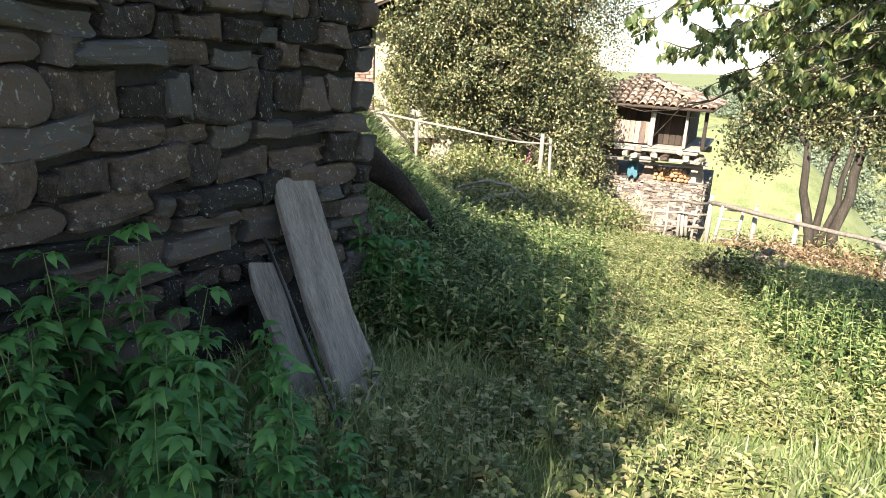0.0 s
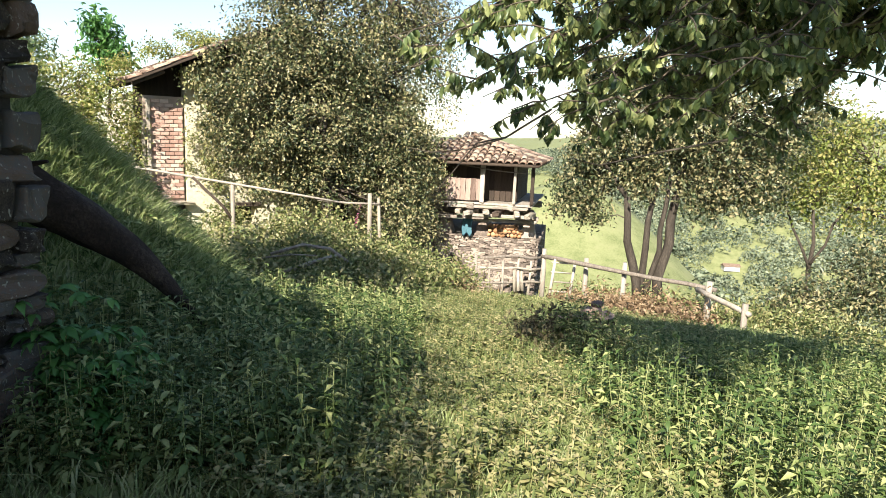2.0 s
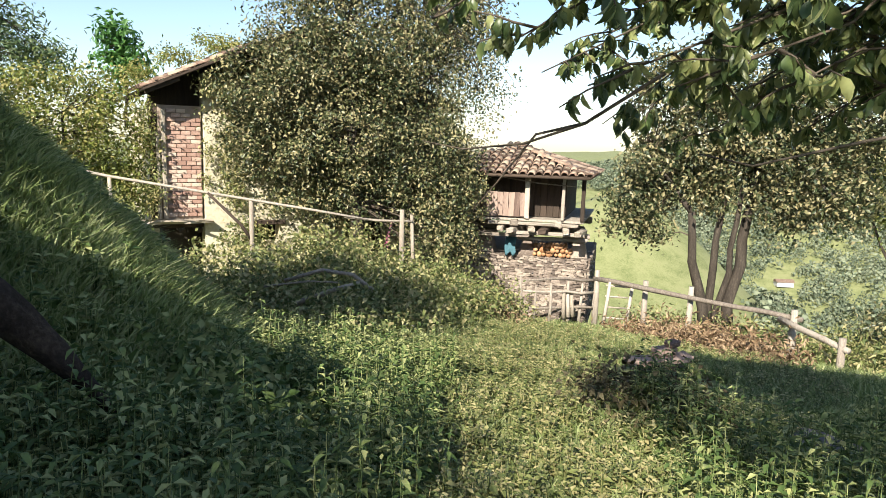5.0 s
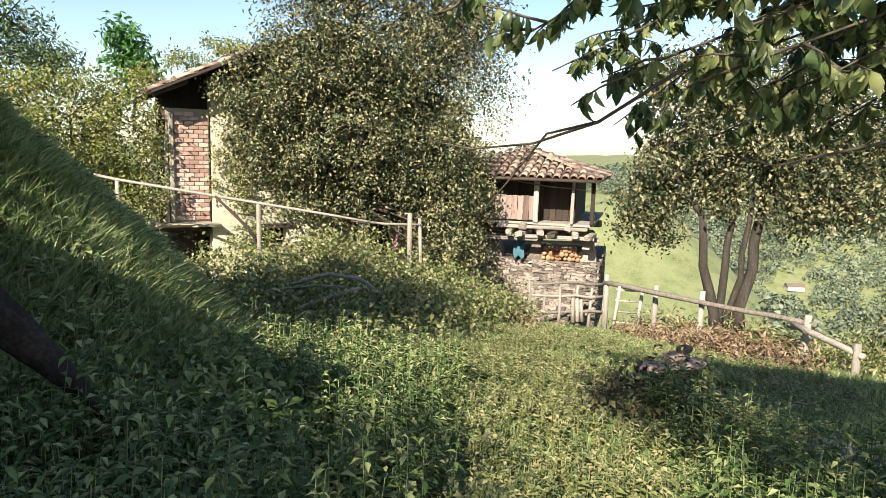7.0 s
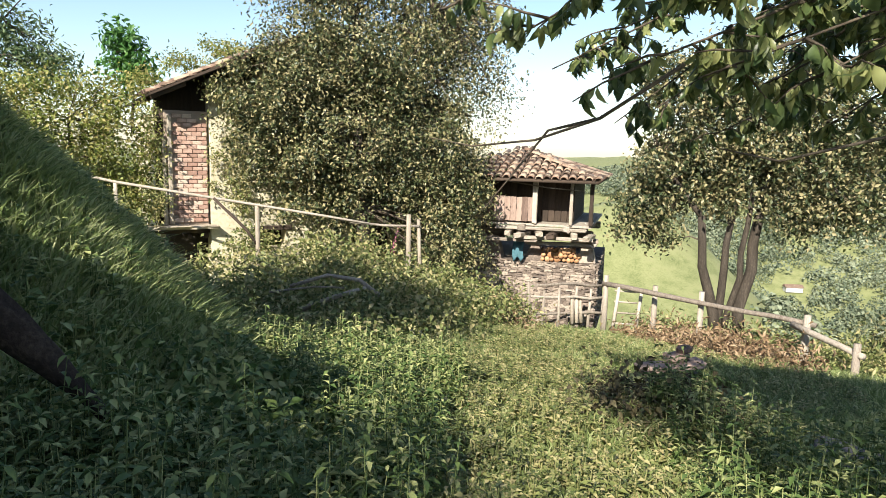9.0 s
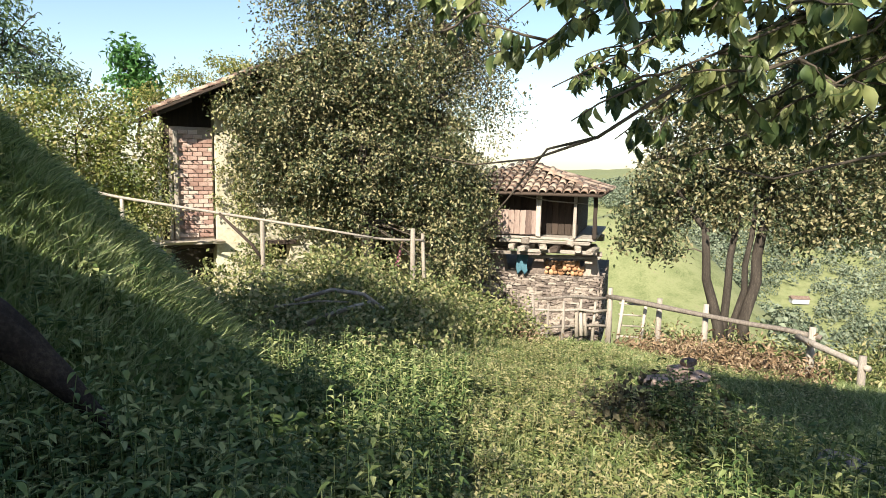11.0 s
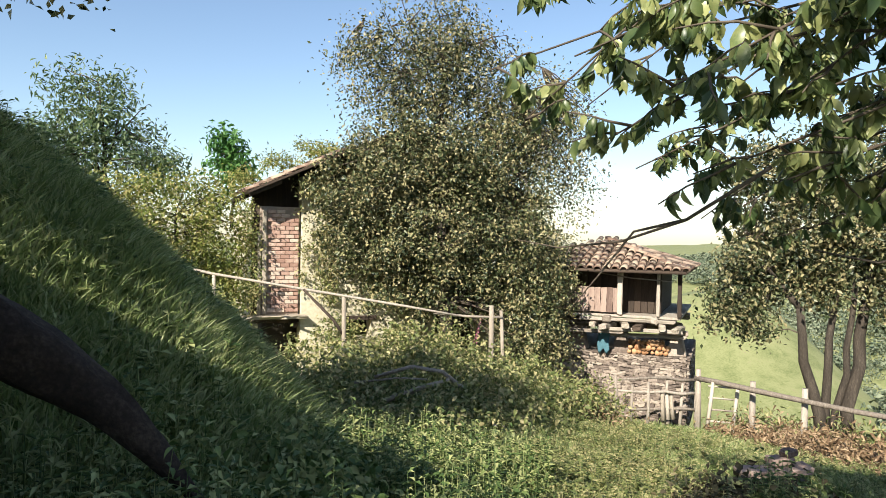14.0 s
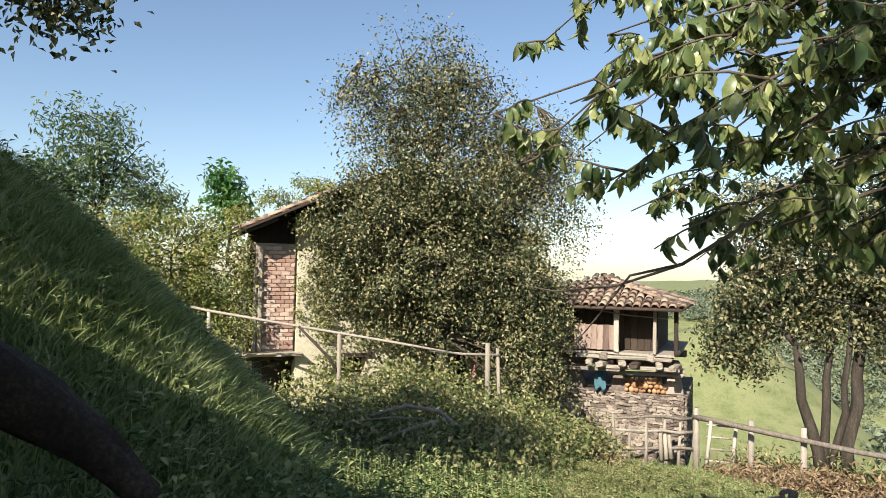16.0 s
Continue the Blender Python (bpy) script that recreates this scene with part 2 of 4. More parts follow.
def crown_points(rng, blobs, count, clump=0.3, shell=0.55, lean=0.35, per=26):
    """Clumped points near the surface of uneven blobs (x, y, z, rx, ry, rz), with outward directions."""
    vol = np.array([(b[3] * b[4] + b[3] * b[5] + b[4] * b[5]) for b in blobs], float)
    pick = rng.choice(len(blobs), size=max(8, count // per), p=vol / vol.sum())
    b = np.array(blobs, float)[pick]
    d = unit(rng.normal(size=(len(b), 3)))
    swell = np.array([1 + lean * noise.noise(Vector(q * 2.3) + Vector((c[0], c[1], c[2]))) for q, c in zip(d, b)])
    r = (shell + (1 - shell) * rng.random(len(b)) ** 0.6) * swell
    centre = b[:, :3] + d * b[:, 3:6] * r[:, None]
    k = rng.integers(len(b), size=count)
    off = rng.normal(size=(count, 3)) * clump * rng.uniform(0.5, 1.2, size=(len(b), 1))[k]
    return centre[k] + off, unit(d[k] + rng.normal(size=(count, 3)) * 0.6), centre


def crown(rng, blobs, count, size, mat, name, clump=0.3, shell=0.55, droop=0.15, slim=0.55, twigs=0, floor=None, lean=0.35, per=26, cap=None):
    p, d, centre = crown_points(rng, blobs, count, clump, shell, lean, per)
    if floor is not None:
        p[:, 2] = np.maximum(p[:, 2], [floor(x, y) + 0.03 for x, y in p[:, :2]])
        if cap:
            p[:, 2] = np.minimum(p[:, 2], [floor(x, y) + cap * u for (x, y), u in zip(p[:, :2], rng.random(len(p)))])
    nor = unit(rng.normal(size=(count, 3)) * 0.7 + d * 0.5 + np.array([0, 0, 0.7]))
    al = unit(np.cross(nor, rng.normal(size=(count, 3))) + np.array([0, 0, -0.25]))
    L = size * rng.uniform(0.6, 1.35, count)
    bl = Builder()
    bl.add(*leaf_arrays(p, al, nor, L, L * slim, False, droop))
    return bl.mesh(name, mat), centre


# ---- the lie of the land ----
def smooth(a, b, x):
    t = min(1.0, max(0.0, (x - a) / (b - a)))
    return t * t * (3 - 2 * t)


def curve(xs, ys, x):
    return float(np.interp(x, xs, ys))


def land(x, y):
    """Height of the ground."""
    rho = math.hypot(x - 6, y - 6)
    az = math.degrees(math.atan2(x - 6, y - 6))
    near = 0.28 - 0.13 * x - 0.09 * y
    near -= 0.35 * smooth(11, 20, math.hypot(x - 3, y - 3))
    toe = 5.15 + 0.04 * (y - 9)
    rise = 1.08 * max(0.0, toe - x + 0.25 * noise.noise(Vector((x * 0.4, y * 0.4, 0))))
    rise = 6.0 * (1 - math.exp(-rise / 6.0)) * 1.12
    near += rise * smooth(5.6, 10.5, y - 0.25 * max(0, 2 - x)) * (1 - 0.6 * smooth(13, 19, y))
    near += 1.15 * math.exp(-((x - 9.3) / 2.6) ** 2 - ((y - 19.2) / 3.2) ** 2)
    near += 0.32 * math.exp(-((x - 8.1) / 0.85) ** 2 - ((y - 7.4) / 0.65) ** 2)
    near += 0.06 * noise.noise(Vector((x * 0.9, y * 0.9, 3))) + 0.03 * noise.noise(Vector((x * 2.7, y * 2.7, 5)))
    if rho < 15:
        return near
    valley = curve([0, 14, 25, 60, 110, 170, 230, 330, 600, 1500, 4000], [-3.0, -3.2, -5.5, -19, -42, -42, -25, 6, 30, 40, 40], rho)
    crest = curve([34, 46, 56, 66, 120], [-22, -9, 2, 14, 18], az)
    if valley > crest:
        valley = crest + (valley - crest) * 0.08
    spur = 24 * math.exp(-((x - 62) / 21) ** 2 - ((y - 64) / 20) ** 2)
    valley += spur + min(rho, 260) * 0.03 * noise.noise(Vector((x * 0.012, y * 0.012, 1))) * smooth(60, 200, rho)
    side = smooth(20, 34, az) * (1 - smooth(115, 150, az))
    back = curve([0, 14, 40, 200, 4000], [-1.0, 0.0, 0.5, -4, -30], rho)
    far = valley * side + back * (1 - side)
    w = smooth(15, 27, rho)
    return near * (1 - w) + far * w


radii = list(np.linspace(0, 20, 101)[1:]) + list(20 + np.cumsum(np.geomspace(0.4, 260, 62)))
spokes = 288
gv = [(6.0, 6.0, land(6, 6))]
for r in radii:
    for k in range(spokes):
        a = 2 * math.pi * k / spokes
        x, y = 6 + r * math.sin(a), 6 + r * math.cos(a)
        gv.append((x, y, land(x, y)))
ri, ki = np.meshgrid(np.arange(len(radii) - 1), np.arange(spokes), indexing="ij")
k2 = (ki + 1) % spokes
gq = 1 + np.stack([ri * spokes + ki, (ri + 1) * spokes + ki, (ri + 1) * spokes + k2, ri * spokes + k2], -1).reshape(-1, 4)
gt = np.array([(0, 1 + k, 1 + (k + 1) % spokes) for k in range(spokes)])
ground = thing("ground", "sloping turf and bare soil falling to a wooded valley", "ground", me=mesh_of("ground", gv, [gq, gt], M["ground"], True), kind="structure")

# ---- ruined stone wall ----
WALL_DIR, WALL_NOR = Vector((0.743, 0.669, 0)), Vector((0.669, -0.743, 0))
WALL_CORNER = Vector((2.27, 5.48, 0))


def frame_matrix(origin, xdir, ydir):
    x, y = Vector(xdir).normalized(), Vector(ydir).normalized()
    m = Matrix((x, y, x.cross(y))).transposed().to_4x4()
    m.translation = origin
    return m


srng = random.Random(5)


def stone_mesh(name, mat, rng, rough=0.10):
    bm = box_bm(1, 1, 1, 0.05, 0.0, rng, cuts=2)
    s = rng.uniform(0, 50)
    for v in bm.verts:
        v.co += Vector((noise.noise(v.co * 1.6 + Vector((s, 0, 0))), noise.noise(v.co * 1.6 + Vector((0, s, 0))), noise.noise(v.co * 1.6 + Vector((0, 0, s))))) * rough * 2.2
    return from_bm(name, bm, mat)


# local frame of the wall: x along it (0 at the corner, negative towards the camera's start), y out of its face, z up
wall = thing("wall_ruin", "dark dry-stone wall of lichen-spotted sandstone blocks", "wall", frame_matrix(WALL_CORNER, WALL_DIR, -WALL_NOR), kind="structure")
core = Builder()
for bx, by, bz, sx, sy, sz in ((-3.6, 0.36, 0.65, 7.12, 0.56, 3.5), (-0.34, 2.2, 0.65, 0.56, 3.2, 3.5)):
    c = np.array([(i, j, k) for i in (-0.5, 0.5) for j in (-0.5, 0.5) for k in (-0.5, 0.5)]) * (sx, sy, sz) + (bx, by, bz)
    core.add(c, [(0, 1, 3, 2), (4, 6, 7, 5), (0, 4, 5, 1), (2, 3, 7, 6), (0, 2, 6, 4), (1, 5, 7, 3)])
part("wall_core", core.mesh("wall_core", M["core"]), wall)
stone_kinds = [stone_mesh("stone", M["stone"], srng) for _ in range(14)]
z, row = -0.9, 0
while z < 2.35:
    h = srng.choice((0.09, 0.11, 0.14, 0.17, 0.21, 0.27))
    x = 0.03 + srng.uniform(-0.03, 0.03)
    while x > -4.3:
        w = srng.choice((0.12, 0.19, 0.26, 0.33, 0.42, 0.52)) * srng.uniform(0.85, 1.15)
        if row % 4 == 1 and srng.random() < 0.3:
            w *= 1.3
        hh = h * srng.uniform(0.62, 1.15)
        wave = 0.09 * noise.noise(Vector((x * 0.9, z * 0.6, 2)))
        d = 0.26
        proud = srng.uniform(-0.03, 0.06)
        m = pose(x - w / 2, d / 2 - 0.015 - proud, z + wave + hh / 2, srng.uniform(-4, 4), srng.uniform(-5, 5), srng.uniform(-4, 4))
        part("stone", srng.choice(stone_kinds), wall, "", m @ Matrix.Diagonal((w * 0.97, d, hh * 0.97, 1)))
        x -= w + srng.uniform(0.0, 0.022)
    z += h
    row += 1
# stones on the return of the corner
z = -0.9
while z < 2.3:
    h = srng.choice((0.17, 0.22, 0.27))
    part("stone", srng.choice(stone_kinds), wall, "", pose(-0.13, 0.55 + srng.uniform(-0.03, 0.03), z + h / 2, 0, 0, 90) @ Matrix.Diagonal((0.5, 0.26, h * 0.96, 1)))
    part("stone", srng.choice(stone_kinds), wall, "", pose(-0.13, 1.1, z + h / 2, 0, 0, 90) @ Matrix.Diagonal((0.58, 0.26, h * 0.96, 1)))
    z += h


def plank_mesh(name, sx, sy, sz, mat, rng, ragged=0.0, bend=0.0, cuts=5):
    """A weathered board along z, its ends worn."""
    bm = box_bm(sx, sy, sz, min(sx, sy) * 0.18, 0.0, rng)
    for _ in range(1):
        long = [e for e in bm.edges if abs(e.verts[0].co.z - e.verts[1].co.z) > sz * 0.5]
        bmesh.ops.subdivide_edges(bm, edges=long, cuts=cuts, use_grid_fill=True)
    s = rng.uniform(0, 90)
    for v in bm.verts:
        k = v.co.z / sz
        v.co.x += sx * 0.12 * noise.noise(Vector((k * 5, s, v.co.x * 9))) + bend * (k * k - 0.25)
        v.co.y += sy * 0.25 * noise.noise(Vector((s, k * 4, v.co.x * 12)))
        if abs(k) > 0.45:
            v.co.z += ragged * noise.noise(Vector((v.co.x * 25, v.co.y * 25, s)))
    return from_bm(name, bm, mat)


def beam_between(a, b, roll=0.0):
    """A frame whose z runs from a to b, at the middle."""
    a, b = Vector(a), Vector(b)
    d = b - a
    return Matrix.Translation((a + b) / 2) @ d.to_track_quat("Z", "Y").to_matrix().to_4x4() @ Matrix.Rotation(radians(roll), 4, "Z")


def board_against_wall(name, foot, top, width, thick, label, mat, rng, ragged):
    """A board whose broad side faces out from the wall."""
    f, t = Vector(foot), Vector(top)
    zd = (t - f).normalized()
    xd = (WALL_DIR - zd * WALL_DIR.dot(zd)).normalized()
    m = Matrix((xd, zd.cross(xd), zd)).transposed().to_4x4()
    m.translation = (f + t) / 2
    return thing(name, label, "board", m, plank_mesh(name, width, thick, (t - f).length, mat, rng, ragged))


board_against_wall("leaning_board", (1.87, 3.55, -0.45), (1.63, 4.84, 0.77), 0.36, 0.055, "broad grey weathered board leaning on the stone wall", M["wood"], srng, 0.16)
board_against_wall("short_board", (1.58, 3.72, -0.38), (1.36, 4.42, 0.42), 0.2, 0.04, "short grey board leaning on the wall behind a larger one", M["wood"], srng, 0.08)
b = Builder()
b.tube([(1.37, 4.22, 0.62), (1.44, 3.95, 0.42), (1.51, 3.64, 0.2), (1.59, 3.3, -0.03), (1.67, 2.95, -0.28)], [0.011] * 5, 6)
thing("metal_rod", "thin dark metal rod leaning beside the boards", "rod", me=b.mesh("metal_rod", M["rod"], True))
TRUNK = [(1.05, 6.95, 2.05), (1.7, 6.9, 1.42), (2.35, 6.86, 0.86), (2.62, 6.85, 0.68), (2.9, 6.82, 0.47), (3.15, 6.77, 0.2), (3.33, 6.72, -0.02), (3.75, 6.66, -0.62)]
tt = np.linspace(0, 7, 34)
tp = np.column_stack([np.interp(tt, range(8), [p[k] for p in TRUNK]) for k in range(3)])
tr = np.interp(tt, range(8), [0.2, 0.19, 0.17, 0.15, 0.115, 0.075, 0.035, 0.02])
tv, tq, t3 = tube_arrays(tp, tr, 20)
for i in range(len(tv)):
    c = Vector(tp[i // 20])
    q = Vector(tv[i])
    a = (i % 20) / 20 * 6.283
    ridge = 0.20 * noise.noise(Vector((math.cos(a) * 2.2, math.sin(a) * 2.2, (i // 20) * 0.10))) + 0.14 * noise.noise(Vector((math.cos(a) * 7, math.sin(a) * 7, (i // 20) * 0.3)))
    tv[i] = (c + (q - c) * (1 + ridge) + Vector((0, 0, -0.25 * tr[i // 20] * max(0, -(q - c).normalized().z))))[:]
trunk = thing("fallen_trunk", "dark rotten tree trunk leaning down the bank", "tree trunk")
b = Builder()
b.add(tv, tq, t3)
part("trunk", b.mesh("trunk", M["rot"], False), trunk)
b = Builder()
b.tube([(2.2, 6.75, 1.0), (2.28, 6.62, 1.1), (2.4, 6.52, 1.13)], [0.035, 0.025, 0.012], 7, 0.2, srng)
part("branch_stub", b.mesh("branch_stub", M["rot"], True), trunk)


# ---- farmhouse ----
hrng = random.Random(11)
HY = 21.75
house = thing("house", "ruined farmhouse with brick upper wall, plaster and tiled roof under ivy", "house", pose(0, 0, 0))


def wall_block(x0, x1, y0, y1, z0, z1, mat, name, parent, label="", bevel=0.012):
    return part(name, from_bm(name, box_bm(x1 - x0, y1 - y0, z1 - z0, bevel, 0, hrng), mat), parent, label, pose((x0 + x1) / 2, (y0 + y1) / 2, (z0 + z1) / 2))


# lower storey of plaster over stone with a doorway and a small window
wall_block(5.75, 6.7, HY + 0.9, HY + 1.4, -3.0, -0.98, M["core"], "wall", house, "dark recessed lower wall")
wall_block(6.72, 7.98, HY + 0.05, HY + 0.55, -3.0, 2.95, M["plaster"], "wall", house, "stained cream plaster wall")
wall_block(7.98, 8.75, HY + 0.05, HY + 0.55, -3.0, -1.55, M["plaster"], "wall", house)
wall_block(7.98, 8.75, HY + 0.05, HY + 0.55, -1.05, 3.2, M["plaster"], "wall", house)
wall_block(8.75, 10.75, HY + 0.05, HY + 0.55, -3.4, 3.6, M["plaster"], "wall", house)
wall_block(10.75, 12.1, HY + 0.05, HY + 0.55, -0.98, 3.3, M["plaster"], "wall", house)
wall_block(12.1, 13.9, HY + 0.05, HY + 0.55, -3.9, 2.5, M["plaster"], "wall", house)
wall_block(13.35, 13.88, HY + 0.57, HY + 7.5, -4.2, 2.3, M["plaster"], "wall", house)
wall_block(5.62, 6.12, HY + 1.42, HY + 7.5, -3.0, 2.1, M["plaster"], "wall", house)
wall_block(6.14, 13.33, HY + 7.0, HY + 7.5, -3.5, 2.3, M["plaster"], "wall", house)
wall_block(6.2, 13.3, HY + 2.6, HY + 2.7, -3.6, 2.4, M["dark_wood"], "partition", house, "dark inner partition")
lintel = wall_block(7.85, 8.9, HY - 0.02, HY + 0.046, -1.06, -0.93, M["dark_wood"], "lintel", house)
door = wall_block(10.8, 11.6, HY + 0.3, HY + 0.36, -3.2, -1.02, M["dark_wood"], "door", house, "dark half-open plank door")
# projecting brick bay on a plank floor
bay = part("brick_bay", from_bm("brick_bay", box_bm(1.06, 0.10, 2.95, 0.005, 0, hrng), M["brick_mortar"]), house, "projecting brick-filled timber bay", pose(6.15, HY + 0.16, 0.62))
bricks = [from_bm("brick", box_bm(0.232, 0.11, 0.098, 0.008, 0.003, hrng), M["brick"]) for _ in range(5)]
zz, rowi = -0.78, 0
while zz < 2.0:
    xx = 5.80 + (0.12 if rowi % 2 else 0)
    while xx < 6.62:
        w = min(0.245, 6.66 - xx)
        if w > 0.08 and not (zz > 1.75 and xx > 6.2):
            part("brick", hrng.choice(bricks), bay, "", pose(xx + w / 2 - 6.15, -0.055 + hrng.uniform(-0.006, 0.006), zz + 0.05 - 0.62, 0, hrng.uniform(-1, 1), hrng.uniform(-1, 1)) @ Matrix.Diagonal((w / 0.245, 1, 1, 1)))
        xx += 0.245
    zz += 0.112
    rowi += 1
for px, w, zt in ((5.60, 0.09, 1.35), (5.735, 0.12, 2.0)):
    part("post", plank_mesh("post", w, 0.12, zt + 0.84, M["pale_wood"], hrng, 0.02), house, "bleached timber post", pose(px, HY + 0.04, (zt - 0.84) / 2))
part("floor_board", plank_mesh("floor_board", 0.09, 0.5, 1.75, M["pale_wood"], hrng, 0.05), house, "bleached projecting floor plank", pose(6.0, HY - 0.02, -0.9, 0, 90, 0))
part("floor_joist", plank_mesh("floor_joist", 0.14, 0.14, 1.5, M["dark_wood"], hrng, 0.03), house, "", pose(6.05, HY + 0.3, -1.03, 0, 90, 0))
for k in range(3):
    part("joist_end", plank_mesh("joist_end", 0.13, 0.13, 0.9, M["dark_wood"], hrng), house, "", pose(5.75 + k * 0.42, HY + 0.5, -1.17, 90, 0, 0))
# dark boarded gable under the verge
gb = Builder()
gb.add([(5.45, HY + 0.5, -0.9), (13.9, HY + 0.5, 0), (13.9, HY + 0.5, 2.35), (9.6, HY + 0.5, 4.38), (5.45, HY + 0.5, 2.48), (5.45, HY + 0.62, -0.9), (13.9, HY + 0.62, 0), (13.9, HY + 0.62, 2.35), (9.6, HY + 0.62, 4.38), (5.45, HY + 0.62, 2.48)],
       [(0, 5, 6, 1), (1, 6, 7, 2), (2, 7, 8, 3), (3, 8, 9, 4), (4, 9, 5, 0)], [(0, 1, 2), (0, 2, 3), (0, 3, 4), (5, 7, 6), (5, 8, 7), (5, 9, 8)])
part("gable", gb.mesh("gable", M["dark_wood"]), house, "dark boarded gable")
# roof: two slopes rising from both eaves to a ridge running back
RX0, RXR, RX1, RZ0, RZR = 5.22, 9.6, 14.2, 2.42, 4.45
for x0, z0, x1, z1 in ((RX0, RZ0, RXR, RZR), (RX1, RZ0 - 0.1, RXR, RZR)):
    L = math.hypot(x1 - x0, z1 - z0)
    ang = math.degrees(math.atan2(z1 - z0, x1 - x0))
    deck = from_bm("roof_deck", box_bm(L, 8.7, 0.07, 0.01, 0, hrng), M["dark_wood"])
    part("roof_deck", deck, house, "dark boarded underside of the roof", pose((x0 + x1) / 2, HY + 3.65, (z0 + z1) / 2, 0, -ang, 0))


def tile_mesh(name, length, w0, w1, thick, mat, rng, segs=6):
    """A tapered half-round roof tile along y, its mouth at y = 0."""
    b = Builder()
    v = []
    for y, w in ((0, w0), (length, w1)):
        for off in (0, -thick):
            for k in range(segs + 1):
                a = math.pi * k / segs
                r = w / 2 + off
                v.append((-math.cos(a) * r + rng.uniform(-0.003, 0.003), y, math.sin(a) * r * 0.75))
    n = segs + 1
    q = []
    for k in range(segs):
        q += [(k, k + 1, 2 * n + k + 1, 2 * n + k), (n + k, 3 * n + k, 3 * n + k + 1, n + k + 1), (k, n + k, n + k + 1, k + 1), (2 * n + k, 2 * n + k + 1, 3 * n + k + 1, 3 * n + k)]
    b.add(v, q)
    return b.mesh(name, mat, True)


tiles = [tile_mesh("roof_tile", 0.46, 0.21, 0.17, 0.016, M["tile"], hrng) for _ in range(4)]
slope = math.degrees(math.atan2(RZR - RZ0, RXR - RX0))
# tiles run up the slope (towards +x); rows side by side go back in y
for j in range(16):
    for i in range(8):
        s = -0.08 + i * 0.36
        x, zt = RX0 + s * math.cos(radians(slope)), RZ0 + 0.075 + s * math.sin(radians(slope)) + i * 0.002
        part("roof_tile", hrng.choice(tiles), house, "", pose(x, HY - 0.62 + j * 0.235, zt + hrng.uniform(0, 0.015), 0, 0, 0) @ pose(0, 0, 0, 0, -slope + hrng.uniform(1, 4), 0) @ pose(0, 0, 0, 0, 0, -90 + hrng.uniform(-3, 3)))
for k in range(5):
    part("rafter_tail", plank_mesh("rafter_tail", 0.10, 0.12, 0.9, M["dark_wood"], hrng), house, "",
         pose(RX0 + 0.45, HY - 0.5 + k * 1.1, RZ0 + 0.12, 0, 90 - slope, 0))

# ---- handrail of poles in front of the house ----
rail = thing("handrail", "rustic handrail of thin bleached poles on rough posts", "railing")
b = Builder()
b.tube([(3.9, 21.0, 0.43), (4.35, 20.8, 0.33), (6.3, 19.8, 0.02), (8.6, 18.6, -0.34), (9.9, 17.95, -0.56)], [0.035, 0.04, 0.036, 0.034, 0.025], 7, 0.12, hrng)
part("rail_pole", b.mesh("rail_pole", M["wood"], True), rail, "long bleached pole")
b = Builder()
b.tube([(9.3, 18.3, -0.50), (10.0, 17.9, -0.56), (10.75, 17.5, -0.56)], [0.03, 0.032, 0.028], 7, 0.1, hrng)
part("rail_pole", b.mesh("rail_pole", M["wood"], True), rail)
for (x, y, zt), w in (((4.38, 20.79, 0.30), 0.10), ((7.32, 19.3, -0.14), 0.12), ((10.52, 17.62, -0.28), 0.13), ((10.75, 17.55, -0.40), 0.09)):
    g = min(land(x, y) - 0.1, zt - 0.9)
    b = Builder()
    lean = 0.12 if w == 0.09 else 0.03
    b.tube([(x + lean, y, g), (x + lean * 0.5, y + 0.01, (g + zt) / 2), (x, y, zt)], [w * 0.55, w * 0.5, w * 0.45], 7, 0.08, hrng)
    part("post", b.mesh("post", M["pale_wood"], False), rail)
b = Builder()
b.tube([(6.4, 19.7, 0.0), (7.1, 19.4, -0.75), (7.35, 19.3, -1.15)], [0.035, 0.04, 0.045], 6)
part("brace", b.mesh("brace", M["dark_wood"], True), rail, "dark slanting brace pole")

# ---- raised granary ----
grng = random.Random(23)
GZ = -3.85
gm = frame_matrix((15.1, 19.95, 0), (0.70, -0.714, 0), (0.714, 0.70, 0))
gran = thing("granary", "old raised wooden granary on stone base with tiled hip roof", "granary", gm)


def gpart(name, me, label="", m=None, parent=None):
    return part(name, me, parent or gran, label, m)


BT = -1.98
base = gpart("base", from_bm("base", box_bm(5.0, 4.2, BT - GZ + 0.5, 0.02, 0, grng), M["mortar"]), "rubble stone base building", pose(0.12, 2.25, (BT + GZ - 0.5) / 2))
rub = [stone_mesh("stone", M["rubble"], grng, 0.13) for _ in range(12)]
for side in range(2):
    z = GZ - 0.15
    while z < BT - 0.02:
        h = min(grng.uniform(0.07, 0.13), BT - z)
        x, end = (-2.36, 2.6) if side == 0 else (0.15, 2.6)
        while x < end - 0.05:
            w = min(grng.uniform(0.10, 0.27), end - x)
            ctr = (x + w / 2, 0.145 - grng.uniform(0, 0.03), z + h / 2) if side == 0 else (2.58 + grng.uniform(0, 0.03), x + w / 2, z + h / 2)
            m = Matrix.Translation(Vector(ctr) - Vector((0.12, 2.25, (BT + GZ - 0.5) / 2))) @ pose(0, 0, 0, 0, grng.uniform(-9, 9), 90 * side)
            gpart("stone", grng.choice(rub), "", m @ Matrix.Diagonal((w * 1.0, 0.16, h * grng.uniform(0.8, 1.15), 1)), base)
            x += w
        z += h
